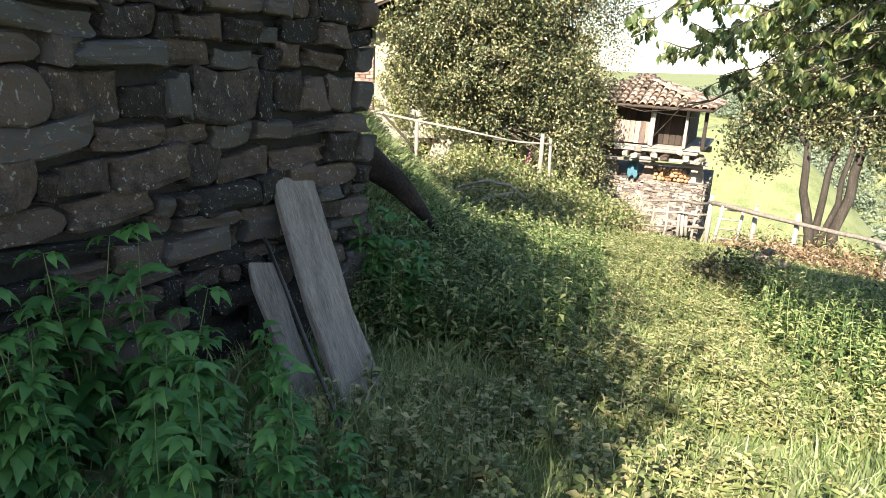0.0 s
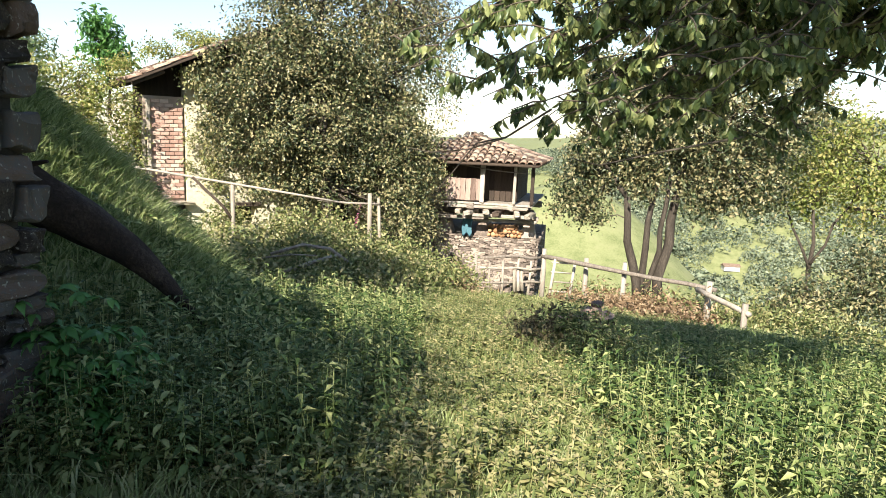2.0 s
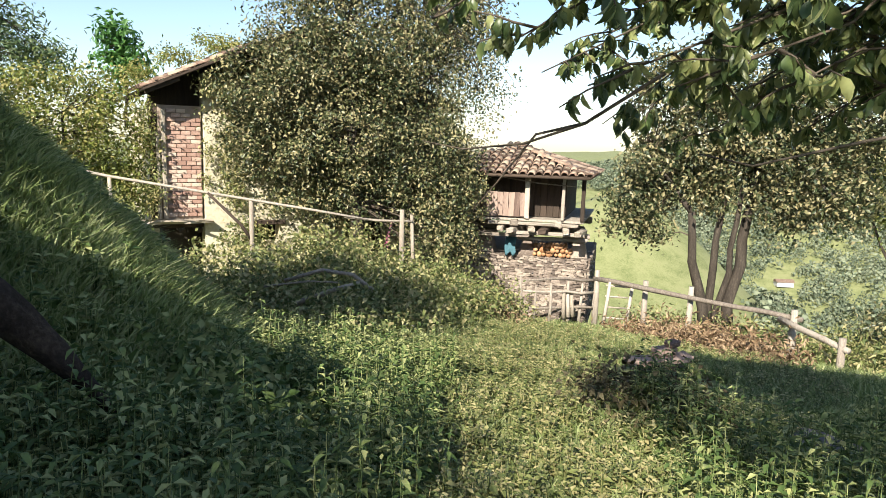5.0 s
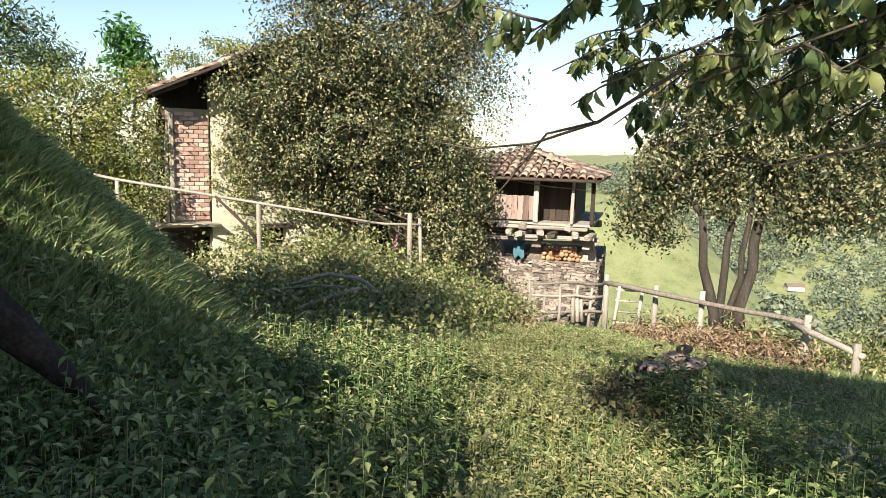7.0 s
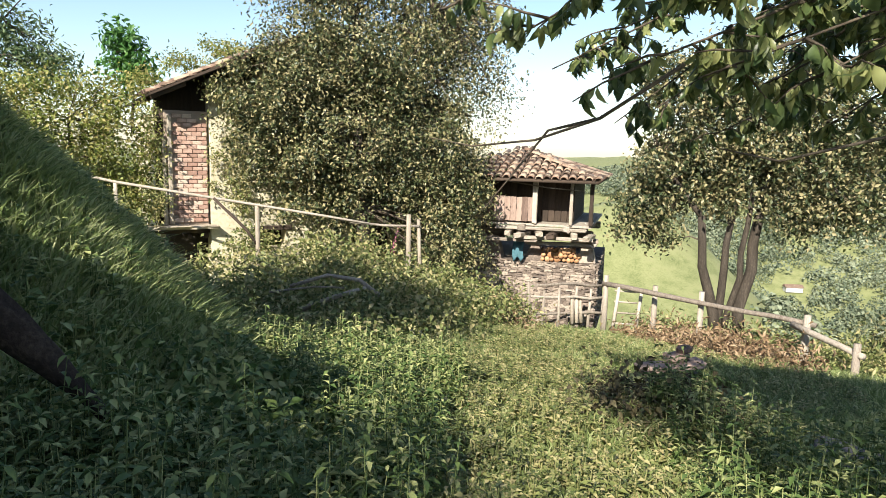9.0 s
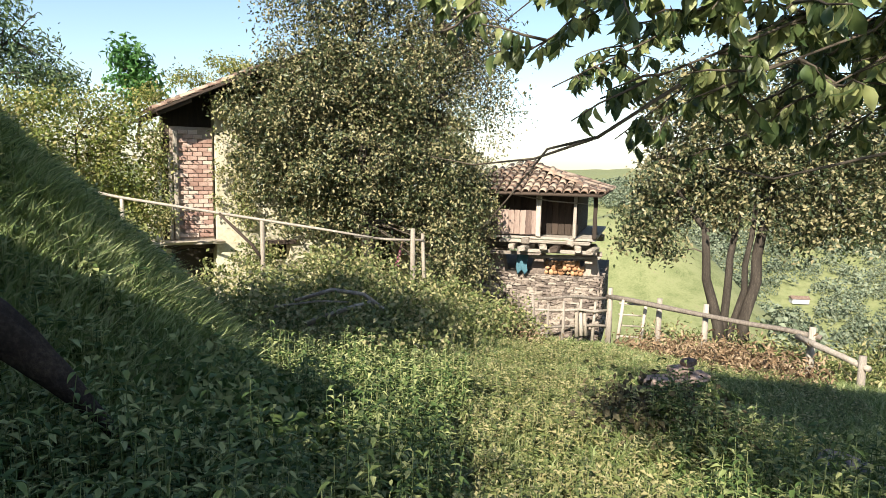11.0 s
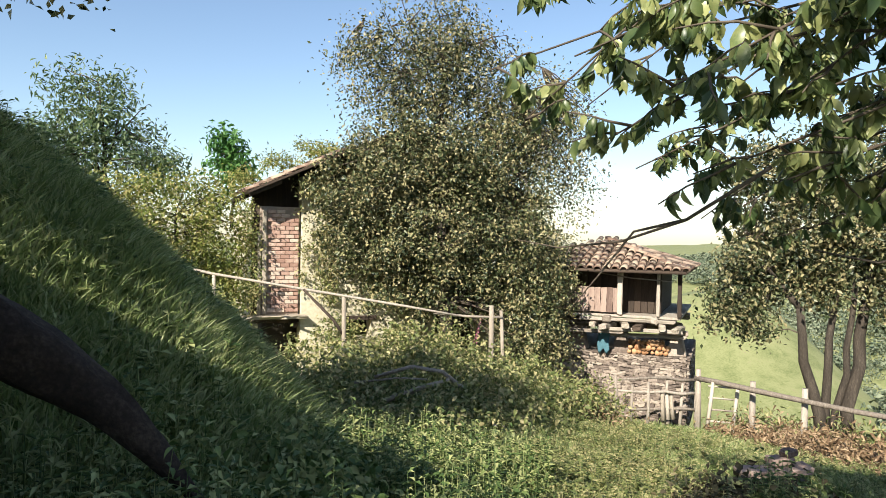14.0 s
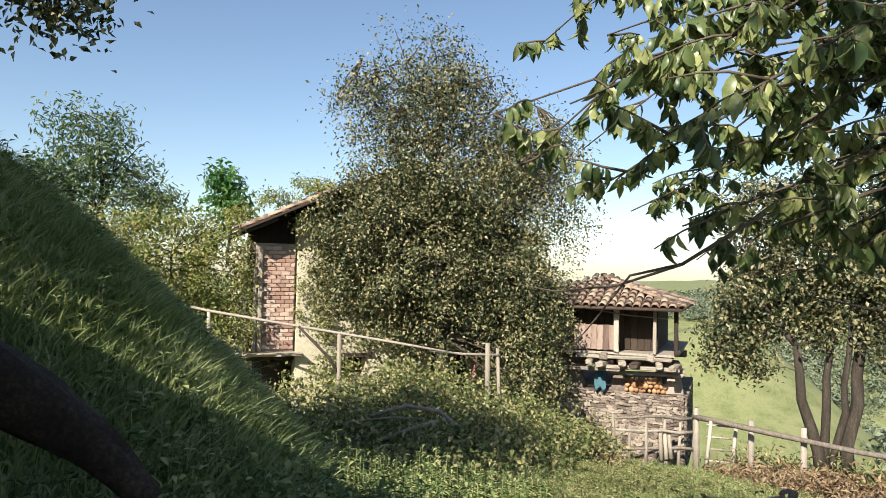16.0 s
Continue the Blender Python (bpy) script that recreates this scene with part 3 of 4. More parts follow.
# pyramidal staddle stones, caps and the great beams
for x, y in ((-0.55, 0.45), (0.75, 0.45), (2.3, 0.45), (-1.45, 3.7), (1.72, 3.7)):
    bm = box_bm(0.56, 0.5, 0.62, 0.03, 0.012, grng)
    for v in bm.verts:
        k = 1 - 0.5 * (v.co.z / 0.62 + 0.5)
        v.co.x *= k
        v.co.y *= k
    gpart("staddle", from_bm("staddle", bm, M["rubble"]), "tapered stone leg", pose(x, y, BT + 0.31))
    gpart("cap_stone", from_bm("cap_stone", box_bm(0.62, 0.6, 0.09, 0.02, 0.012, grng), M["rubble"]), "", pose(x, y, BT + 0.665, 0, 0, grng.uniform(-8, 8)))
for y in (0.45, 3.7):
    gpart("beam", plank_mesh("beam", 0.26, 0.26, 5.0, M["wood"], grng, 0.04), "heavy grey floor beam", pose(-0.05, y, BT + 0.85, 0, 90, 0))
for x in (-1.5, 0.45, 1.75):
    gpart("beam", plank_mesh("beam", 0.24, 0.2, 5.2, M["wood"], grng, 0.04), "", pose(x, 2.0, BT + 1.08, 90, 0, 0))
for x0, x1, z0, y in ((-2.2, 0.9, -1.32, -0.42), (0.2, 2.5, -1.20, -0.46), (-0.35, 2.3, -0.93, -0.5), (0.5, 2.6, -1.38, -0.2)):
    gpart("outrigger", plank_mesh("outrigger", 0.10, 0.14, x1 - x0, M["wood"], grng, 0.06, 0.03), "bleached gallery beam", pose((x0 + x1) / 2, y, z0, 0, 90 + grng.uniform(-1.5, 1.5), 0))
for x, w, zc, tilt in ((0.05, 0.17, -1.08, 4), (0.45, 0.22, -1.12, -9), (0.92, 0.2, -1.06, 12), (1.36, 0.24, -1.1, -4), (1.95, 0.19, -1.07, 8), (2.4, 0.2, -1.12, -6)):
    gpart("beam_end", plank_mesh("beam_end", w, 0.15, 1.0, M[grng.choice(("wood", "dark_wood", "pale_wood"))], grng, 0.08), "rough projecting beam end", pose(x, -0.35, zc, 90, 0, tilt))
gpart("floor", from_bm("floor", box_bm(4.9, 4.8, 0.07, 0.01, 0, grng), M["wood"]), "plank floor", pose(0, 2.0, -0.83))
gpart("body", from_bm("body", box_bm(3.7, 3.4, 1.62, 0.02, 0, grng), M["dark_wood"]), "dark plank body of the granary", pose(0, 2.1, 0.02))
for i in range(19):
    gpart("wall_plank", plank_mesh("wall_plank", 0.185, 0.04, 1.6, M["dark_wood"], grng), "", pose(-1.75 + i * 0.195, 0.37, 0.02))
# gallery: posts, half-height planking on one stretch, head rail
for x, w, mat in ((-2.3, 0.11, "wood"), (0.79, 0.15, "pale_wood"), (1.85, 0.09, "wood"), (2.42, 0.12, "dark_wood")):
    gpart("gallery_post", plank_mesh("gallery_post", w, 0.11, 1.32, M[mat], grng, 0.02, 0.02), "", pose(x, -0.42, -0.13, 0, grng.uniform(-1.5, 1.5), 0))
for i in range(18):
    gpart("gallery_plank", plank_mesh("gallery_plank", 0.165, 0.03, 0.72 + grng.uniform(-0.03, 0.03), M["brown_wood"], grng, 0.02), "sun-bleached brown plank", pose(-2.25 + i * 0.172, -0.44, -0.38, 0, grng.uniform(-0.8, 0.8), 0))
gpart("head_rail", plank_mesh("head_rail", 0.12, 0.14, 5.0, M["dark_wood"], grng), "", pose(0, -0.42, 0.54, 0, 90, 0))
for x0, z0, x1, z1 in ((0.05, 0.42, 2.2, 0.22), (-1.6, 0.1, -1.35, -0.6)):
    b = Builder()
    b.tube([(x0, -0.55, z0), ((x0 + x1) / 2, -0.56, (z0 + z1) / 2 - 0.04), (x1, -0.55, z1)], [0.018, 0.02, 0.015], 6)
    gpart("loose_stick", b.mesh("loose_stick", M["wood"], True), "")
# hip roof
RH, RW, RD0, RD1, RA = 0.52, 2.6, -0.95, 4.95, 1.36
apex = Vector((0, 2.0, RA))
cs = [Vector((-RW, RD0, RH)), Vector((RW, RD0, RH)), Vector((RW, RD1, RH)), Vector((-RW, RD1, RH))]
b = Builder()
b.add([c[:] for c in cs] + [apex[:]] + [(c + Vector((0, 0, -0.08)))[:] for c in cs], [(0, 1, 4), (1, 2, 4), (2, 3, 4), (3, 0, 4)], [(5, 8, 7, 6), (0, 5, 6, 1), (1, 6, 7, 2), (2, 7, 8, 3), (3, 8, 5, 0)])
roof = gpart("roof", b.mesh("roof", M["dark_wood"]), "low hip roof of mossy curved tiles")
for face in range(2):
    a, c2 = cs[face], cs[face + 1]
    mid = (a + c2) / 2
    ex = (c2 - a).normalized()
    up = (apex - mid)
    run = up.length
    upn = up.normalized()
    nn = ex.cross(upn)
    half = (c2 - a).length / 2
    for i in range(8):
        s = -0.06 + i * 0.40
        span = half * (1 - max(0, s) / run)
        n = int(span / 0.118)
        for j in range(-n, n + 1):
            p = mid + ex * (j * 0.236 + grng.uniform(-0.012, 0.012)) + upn * (s + grng.uniform(-0.03, 0.03)) + nn * (0.03 + grng.uniform(0, 0.02))
            if abs(j * 0.236) > span:
                continue
            m = Matrix((ex, upn, nn)).transposed().to_4x4()
            m.translation = p
            gpart("roof_tile", grng.choice(tiles), "", m @ pose(0, 0, 0, grng.uniform(-4, 0), 0, grng.uniform(-4, 4)), roof)
# things kept under the granary
gx = gm
stack_rng = random.Random(3)
pile = thing("firewood_stack", "stack of split orange-brown firewood logs under the granary", "firewood", gm @ pose(1.52, 0.35, BT))
for i in range(26):
    b = Builder()
    r = stack_rng.uniform(0.05, 0.085)
    b.tube([(0, -0.28, 0), (0, 0.28, 0)], [r, r * 0.95], 7, 0.12, stack_rng)
    lay = i // 9
    part("log", b.mesh("log", M["log_end"]), pile, "", pose(-0.52 + (i % 9) * 0.13 + 0.05 * (lay % 2), stack_rng.uniform(-0.05, 0.05), 0.08 + lay * 0.135, 0, 0, stack_rng.uniform(-9, 9)))
b = Builder()
ys = np.linspace(0, 1, 9)
cv, cq = [], []
for i, u in enumerate(np.linspace(0, 0.34, 9)):
    for k in ys:
        cv.append((u + 0.02 * math.sin(k * 7), 0.035 * math.sin(u * 60 + k * 3), -0.78 * k * (0.9 + 0.1 * math.sin(u * 31))))
for i in range(8):
    for k in range(8):
        cq.append((i * 9 + k, i * 9 + k + 1, (i + 1) * 9 + k + 1, (i + 1) * 9 + k))
b.add(cv, cq)
cloth = thing("blue_cloth", "faded blue cloth hanging under the granary beam", "cloth", gm @ pose(0.12, -0.12, BT + 0.75), b.mesh("blue_cloth", M["blue"], True))
cloth.modifiers.new("thick", "SOLIDIFY").thickness = 0.006

# ---- paddock fence, gate and long rail ----
frng = random.Random(31)


def pole(name, pts, r0, r1, mat, parent, label="", sides=8):
    b = Builder()
    n = len(pts)
    b.tube(pts, [r0 + (r1 - r0) * i / (n - 1) for i in range(n)], sides, 0.10, frng)
    return part(name, b.mesh(name, M[mat], True), parent, label)


def jitter_line(a, b, n, amp):
    a, b = Vector(a), Vector(b)
    return [a.lerp(b, i / (n - 1)) + Vector((frng.uniform(-amp, amp), frng.uniform(-amp, amp), frng.uniform(-amp, amp))) for i in range(n)]


stick = thing("stick_fence", "rustic fence of crooked grey sticks before the granary", "fence")
S0, S1 = Vector((14.2, 17.6, -3.45)), Vector((16.5, 17.2, -3.45))
for k, dz in enumerate((0.32, 0.72, 1.1)):
    pole("rail", jitter_line(S0 + Vector((0, 0, dz + 0.1)), S1 + Vector((0, 0, dz)), 6, 0.05), 0.03, 0.045, "wood", stick)
for k in range(6):
    p = S0.lerp(S1, k / 5)
    pole("stake", jitter_line((p.x, p.y + 0.05, land(p.x, p.y) - 0.1), (p.x + frng.uniform(-0.1, 0.1), p.y, p.z + frng.uniform(0.9, 1.45)), 3, 0.02), 0.05, 0.035, "wood", stick)
for k in range(3):
    pole("pale_board", jitter_line((15.5 + k * 0.15, 17.32, -3.4), (15.5 + k * 0.14, 17.4, -2.65), 3, 0.01), 0.06, 0.05, "pale_wood", stick, "bleached board")
gate = thing("ladder_gate", "narrow ladder-like gate of bleached sticks by the fence", "gate")
GA, GB = Vector((16.15, 16.45, -3.4)), Vector((16.75, 16.2, -3.45))
for p in (GA, GB):
    pole("stile", jitter_line(p + Vector((0, 0, -0.1)), p + Vector((0.12, -0.05, 1.15)), 3, 0.01), 0.05, 0.045, "pale_wood", gate)
for k in range(4):
    pole("rung", [GA + Vector((0.02, 0, 0.15 + k * 0.3)), GB + Vector((0.02, 0, 0.15 + k * 0.3))], 0.025, 0.022, "pale_wood", gate)
fence = thing("rail_fence", "fence of long pale round poles on grey posts", "fence")
pole("rail", jitter_line((16.2, 16.95, -2.24), (17.45, 11.6, -2.28), 8, 0.02), 0.07, 0.06, "wood", fence, "long pale pole")
pole("rail", jitter_line((17.2, 12.0, -2.33), (16.6, 10.1, -2.48), 4, 0.015), 0.07, 0.06, "wood", fence)
for x, y, zt in ((16.95, 15.75, -2.15), (17.0, 14.3, -2.02), (17.35, 11.75, -2.08), (16.65, 10.25, -2.25), (16.25, 16.9, -2.0)):
    g = land(x, y)
    pole("post", jitter_line((x, y, min(g, zt - 1.1) - 0.15), (x, y, zt), 3, 0.01), 0.085, 0.07, "wood", fence)

# ---- small things on the grass ----
slabm = pose(10.95, 9.75, land(10.95, 9.75) + 0.24, 0, -5, -25)
seat = thing("log_seat", "weathered plank lying on blocks in the grass", "plank", slabm)
part("plank", plank_mesh("plank", 0.10, 0.30, 0.95, M["brown_wood"], frng, 0.05), seat, "", pose(0, 0, 0, 0, 90, 0))
part("block", from_bm("block", box_bm(0.34, 0.2, 0.12, 0.02, 0.01, frng), M["brown_wood"]), seat, "", pose(0.1, 0.02, 0.115, 0, 3, 8))
part("block", from_bm("block", box_bm(0.18, 0.18, 0.09, 0.02, 0.01, frng), M["brown_wood"]), seat, "", pose(0.22, 0.02, 0.225, 0, -6, 20))
part("block", from_bm("block", box_bm(0.3, 0.26, 0.2, 0.03, 0.02, frng), M["core"]), seat, "", pose(0.12, 0, -0.17))
b = Builder()
b.tube([(8.37, 12.9, land(8.37, 12.9) - 0.1), (8.36, 12.9, -2.1), (8.37, 12.92, -1.75)], [0.12, 0.11, 0.10], 9, 0.1, frng)
thing("stump", "short bleached tree stump in the brambles", "stump", me=b.mesh("stump", M["pale_wood"]))
dead = thing("dead_branch", "dry bare branch lying over the brambles", "branch")
pole("limb", [(6.6, 14.2, -1.1), (7.2, 14.0, -0.92), (7.7, 13.8, -1.0), (8.05, 13.6, -1.3)], 0.03, 0.04, "wood", dead)
pole("limb", [(6.7, 13.9, -1.45), (7.3, 13.7, -1.22), (7.75, 13.6, -1.1)], 0.05, 0.03, "pale_wood", dead)
pole("limb", [(6.2, 14.3, -1.2), (7.0, 14.1, -1.12), (7.5, 14.0, -1.16)], 0.02, 0.012, "wood", dead)
bm = box_bm(0.85, 0.55, 0.12, 0.04, 0.02, frng, cuts=2)
thing("stone_slab", "flat grey stone slab sunk in the grass", "stone slab", pose(9.1, 6.15, land(9.1, 6.15) + 0.05, 5, -7, 20), from_bm("stone_slab", bm, M["slab"]))

# ---- trees and shrubs ----
trng = np.random.default_rng(7)
prng = random.Random(77)


def limb_points(a, b, n=6, sag=0.0, amp=0.05, rng=prng):
    a, b = Vector(a), Vector(b)
    L = (b - a).length
    out = []
    for i in range(n):
        k = i / (n - 1)
        p = a.lerp(b, k) + Vector((0, 0, sag * L * 4 * k * (1 - k)))
        if 0 < i < n - 1:
            p += Vector((rng.uniform(-amp, amp), rng.uniform(-amp, amp), rng.uniform(-amp, amp))) * L
        out.append(p)
    return out


def taper(r0, r1, n):
    return [r0 + (r1 - r0) * i / (n - 1) for i in range(n)]


def tree(name, label, limbs, blobs, count, size, mat, bark="bark", clump=0.3, shell=0.5, slim=0.55, droop=0.15, twigs=60, category="tree", floor=None, lean=0.35, per=26):
    """A tree: limbs as (points from, to, radii), a crown of leaf clumps, and twigs that reach into the clumps."""
    t = thing(name, label, category)
    ends = []
    for i, (a, b2, r0, r1) in enumerate(limbs):
        bl = Builder()
        pts = limb_points(a, b2, 6, 0, 0.03)
        bl.tube(pts, taper(r0, r1, 6), 8, 0.06, prng)
        part("trunk" if i == 0 else "limb", bl.mesh("limb", M[bark], True), t)
        ends += pts[2:]
    me, centres = crown(trng, blobs, count, size, M[mat], "crown", clump, shell, droop, slim, floor=floor, lean=lean, per=per)
    part("crown", me, t)
    if twigs:
        bl = Builder()
        for c in centres[trng.integers(len(centres), size=twigs)]:
            s = min(ends, key=lambda e: (e - Vector(c)).length)
            pts = limb_points(s, c, 5, 0.02, 0.06)
            bl.tube(pts, taper(0.022, 0.006, 5), 5)
        tagged(part("twig_tangle", bl.mesh("twig_tangle", M["twig"], True), t), kind="stuff")
    return t


# shrub grown over the house front: dense ivy body and a feathery top
tree("ivy_tree", "dense small-leaved evergreen smothering the house front", [((10.4, 20.3, -2.6), (10.2, 20.3, 3.0), 0.22, 0.10), ((10.2, 20.3, 0.5), (8.2, 20.2, 3.4), 0.10, 0.04), ((10.3, 20.3, 0.8), (12.6, 20.2, 3.2), 0.10, 0.04)],
     [(9.6, 20.3, 1.9, 2.5, 1.3, 2.0), (8.75, 20.5, 1.7, 1.2, 1.0, 1.7), (11.6, 20.2, 1.5, 2.3, 1.3, 2.0), (12.5, 19.9, 0.4, 1.4, 1.1, 1.9), (10.4, 20.4, 3.4, 2.1, 1.2, 1.2), (12.8, 19.7, -1.2, 1.1, 0.9, 1.5), (10.3, 20.6, -0.1, 2.2, 0.9, 0.9), (9.2, 20.4, 3.1, 1.4, 1.0, 1.0), (7.9, 20.9, 2.9, 0.9, 0.7, 1.1), (8.0, 21.0, 1.2, 0.8, 0.5, 1.1), (12.4, 19.2, -1.2, 0.9, 0.8, 1.1), (13.2, 19.6, 0.1, 0.8, 0.8, 1.2)],
     76000, 0.105, "ivy", clump=0.2, shell=0.66, twigs=200, lean=0.6, per=60)
top = tree("feathery_tree", "thin-leaved tree rising through the ivy above the roof", [((10.6, 21.0, 2.5), (10.4, 21.0, 7.6), 0.09, 0.02)] + [((10.5, 21.0, 3.4 + 0.3 * k), (10.4 + prng.uniform(-3.2, 3.4), 21.0 + prng.uniform(-1, 1), 4.8 + prng.uniform(0, 3.4)), 0.04, 0.008) for k in range(12)],
     [(10.2, 21.0, 5.4, 1.9, 1.2, 1.9), (11.8, 21.0, 5.3, 1.9, 1.2, 1.9), (9.0, 21.0, 5.2, 1.3, 1.0, 1.3), (10.6, 21.0, 7.0, 1.9, 1.0, 1.4), (12.9, 20.8, 4.2, 1.7, 1.0, 1.4), (14.0, 20.6, 3.2, 1.5, 0.9, 1.5), (14.2, 20.8, 5.0, 1.2, 0.9, 1.2), (8.3, 21.0, 6.2, 1.0, 0.9, 0.9)],
     34000, 0.10, "ivy", clump=0.3, shell=0.15, twigs=420, lean=0.7)
# climbers on the plaster and the eaves
me, _ = crown(trng, [(7.35, 21.6, 1.4, 0.35, 0.12, 1.6), (7.5, 21.55, 0.0, 0.5, 0.14, 1.0), (6.75, 21.55, 0.9, 0.10, 0.1, 1.3), (5.35, 21.5, 0.5, 0.22, 0.3, 1.7), (7.7, 21.3, -1.3, 0.8, 0.3, 0.5), (7.0, 21.5, 2.7, 0.5, 0.4, 0.4)], 5200, 0.085, M["shrub"], "ivy", 0.12, 0.2)
tagged(new("climbing_ivy", me), "light green climbing ivy over the plaster wall", "ivy", kind="stuff")
me, _ = crown(trng, [(6.2, 22.6, 3.35, 0.9, 0.7, 0.22), (7.4, 22.4, 3.8, 0.9, 0.8, 0.3), (5.3, 23.2, 2.9, 0.5, 0.9, 0.25)], 3200, 0.08, M["hedge"], "weeds", 0.12, 0.2)
tagged(new("roof_weeds", me), "dry weeds and creepers growing over the roof edge", "weeds")
tree("hedge", "overgrown yellow-green hedge beside the house", [((3.6, 22.5, -0.6), (3.5, 22.5, 1.8), 0.09, 0.03), ((1.6, 22.2, 0), (1.5, 22.3, 2.0), 0.08, 0.03)],
     [(4.6, 22.2, 1.3, 1.0, 1.0, 1.5), (3.4, 22.3, 1.5, 1.5, 1.2, 1.5), (1.9, 22.0, 1.5, 1.6, 1.2, 1.3), (0.2, 21.5, 1.6, 1.6, 1.2, 1.3), (4.6, 22.0, -0.2, 0.8, 0.7, 0.9)], 26000, 0.10, "hedge", clump=0.2, shell=0.6, twigs=60, category="hedge")
ash_limbs = [((1.6, 28, 0.0), (1.4, 28, 4.2), 0.14, 0.05)] + [((1.4, 28, 2.2 + 0.25 * k), (1.4 + prng.uniform(-2.6, 2.4), 28 + prng.uniform(-1, 1), 3.6 + prng.uniform(0, 3.2)), 0.04, 0.01) for k in range(9)]
tree("ash_tree", "airy ash tree against the sky beyond the hedge", ash_limbs, [(0.9, 28, 5.4, 1.5, 1.2, 1.6), (0.0, 28, 4.0, 1.5, 1.2, 1.4), (2.2, 28, 3.9, 1.4, 1.2, 1.2), (3.3, 28, 3.6, 0.9, 0.9, 0.7), (-1.0, 28, 3.4, 1.2, 1, 1.3)], 9000, 0.2, "ash", clump=0.28, shell=0.2, slim=0.3, twigs=90)
tree("young_ash", "small leafy sapling above the hedge", [((5.1, 24.3, 1.5), (5.1, 24.3, 4.1), 0.05, 0.015)] + [((5.1, 24.3, 2.6 + 0.2 * k), (5.1 + prng.uniform(-0.8, 0.9), 24.3, 3.4 + prng.uniform(0, 0.9)), 0.02, 0.006) for k in range(5)],
     [(5.0, 24.3, 4.0, 0.5, 0.5, 0.5), (5.2, 24.3, 3.3, 0.9, 0.6, 0.6)], 1300, 0.2, "herb", clump=0.18, shell=0.2, slim=0.4, twigs=16)
# several-stemmed tree beside the paddock fence
tree("evergreen_oak", "multi-stemmed small-leaved tree by the fence", [((18.75, 15.25, -3.6), (18.2, 15.5, -0.3), 0.16, 0.10), ((18.80, 15.20, -3.6), (18.8, 15.0, 0.6), 0.12, 0.07), ((18.90, 15.10, -3.6), (19.0, 14.6, 0.4), 0.10, 0.06), ((19.15, 14.75, -3.6), (19.3, 14.4, 1.0), 0.17, 0.11), ((18.2, 15.5, -0.3), (17.4, 16.4, 1.2), 0.09, 0.03), ((19.3, 14.4, 1.0), (20.1, 13.3, 2.4), 0.09, 0.03)],
     [(17.7, 16.4, 0.9, 1.3, 1.2, 1.2), (18.6, 15.6, 1.9, 1.6, 1.4, 1.6), (19.6, 14.6, 1.2, 1.4, 1.3, 1.3), (20.3, 13.4, 1.2, 1.4, 1.3, 1.2), (17.3, 16.9, -0.2, 0.7, 0.7, 0.8), (19.4, 14.7, 3.2, 2.0, 1.6, 1.5), (20.6, 12.9, 0.2, 0.9, 0.9, 0.7), (20.9, 12.6, 2.6, 1.5, 1.5, 1.4), (18.0, 16.2, 3.0, 1.4, 1.3, 1.3), (17.6, 16.5, -0.5, 0.8, 0.8, 0.6), (20.0, 14.0, 0.0, 1.0, 1.0, 0.7), (18.6, 15.5, 0.3, 1.0, 0.9, 0.6)],
     46000, 0.13, "holm", clump=0.22, shell=0.35, twigs=120, lean=0.6, per=50)
tree("yellowing_tree", "sparse yellow-green tree on the slope past the fence", [((25.5, 13.4, -6.4), (25.2, 13.6, -0.5), 0.11, 0.05), ((25.3, 13.5, -2.5), (26.6, 12.4, 0.9), 0.05, 0.02), ((25.4, 13.5, -2.8), (24.6, 15.2, 0.6), 0.05, 0.02)],
     [(25.0, 14.3, 0.2, 1.6, 1.5, 1.3), (26.4, 12.4, 0.2, 1.8, 1.6, 1.5), (27.3, 10.6, -0.3, 1.5, 1.5, 1.4), (25.8, 13.4, 1.7, 1.9, 1.6, 1.3)], 11000, 0.15, "hedge", clump=0.3, shell=0.2, twigs=90)
tree("thicket_tree", "leafy shrub at the edge of the slope", [((22.5, 9.2, -4.6), (22.4, 9.2, -1.0), 0.08, 0.03), ((22.5, 9.2, -3.4), (23.4, 8.2, -0.4), 0.05, 0.02)],
     [(22.2, 9.4, -1.9, 1.5, 1.5, 1.5), (23.2, 8.0, -1.4, 1.5, 1.4, 1.7), (21.0, 11.0, -2.9, 1.2, 1.2, 0.8)], 12000, 0.13, "holm", clump=0.25, shell=0.3, twigs=60, category="shrub")
# tall trees behind the ruin, which shade the wall and the verge
for tx, ty, tz, r in ((-5.8, -1.9, 5.4, 1.5), (-5.7, -1.0, 6.2, 1.0), (-2.6, 5.8, 6.2, 1.8)):
    tree("shade_tree", "tall leafy tree standing behind the stone ruin", [((tx - 0.3, ty + 0.4, land(tx, ty) - 0.2), (tx, ty, tz), 0.22, 0.08)] + [((tx, ty, tz - 1.5), (tx + 1.6 * math.cos(a), ty + 1.6 * math.sin(a), tz + 0.7), 0.07, 0.02) for a in (0.3, 1.9, 3.4, 4.9)],
         [(tx, ty, tz, r, r, r * 0.75), (tx + 0.6, ty - 0.6, tz + 1.2, r * 0.7, r * 0.7, r * 0.6), (tx - 0.8, ty + 0.7, tz + 0.9, r * 0.7, r * 0.7, r * 0.6)], 9000, 0.2, "holm", clump=0.4, shell=0.15, twigs=40)
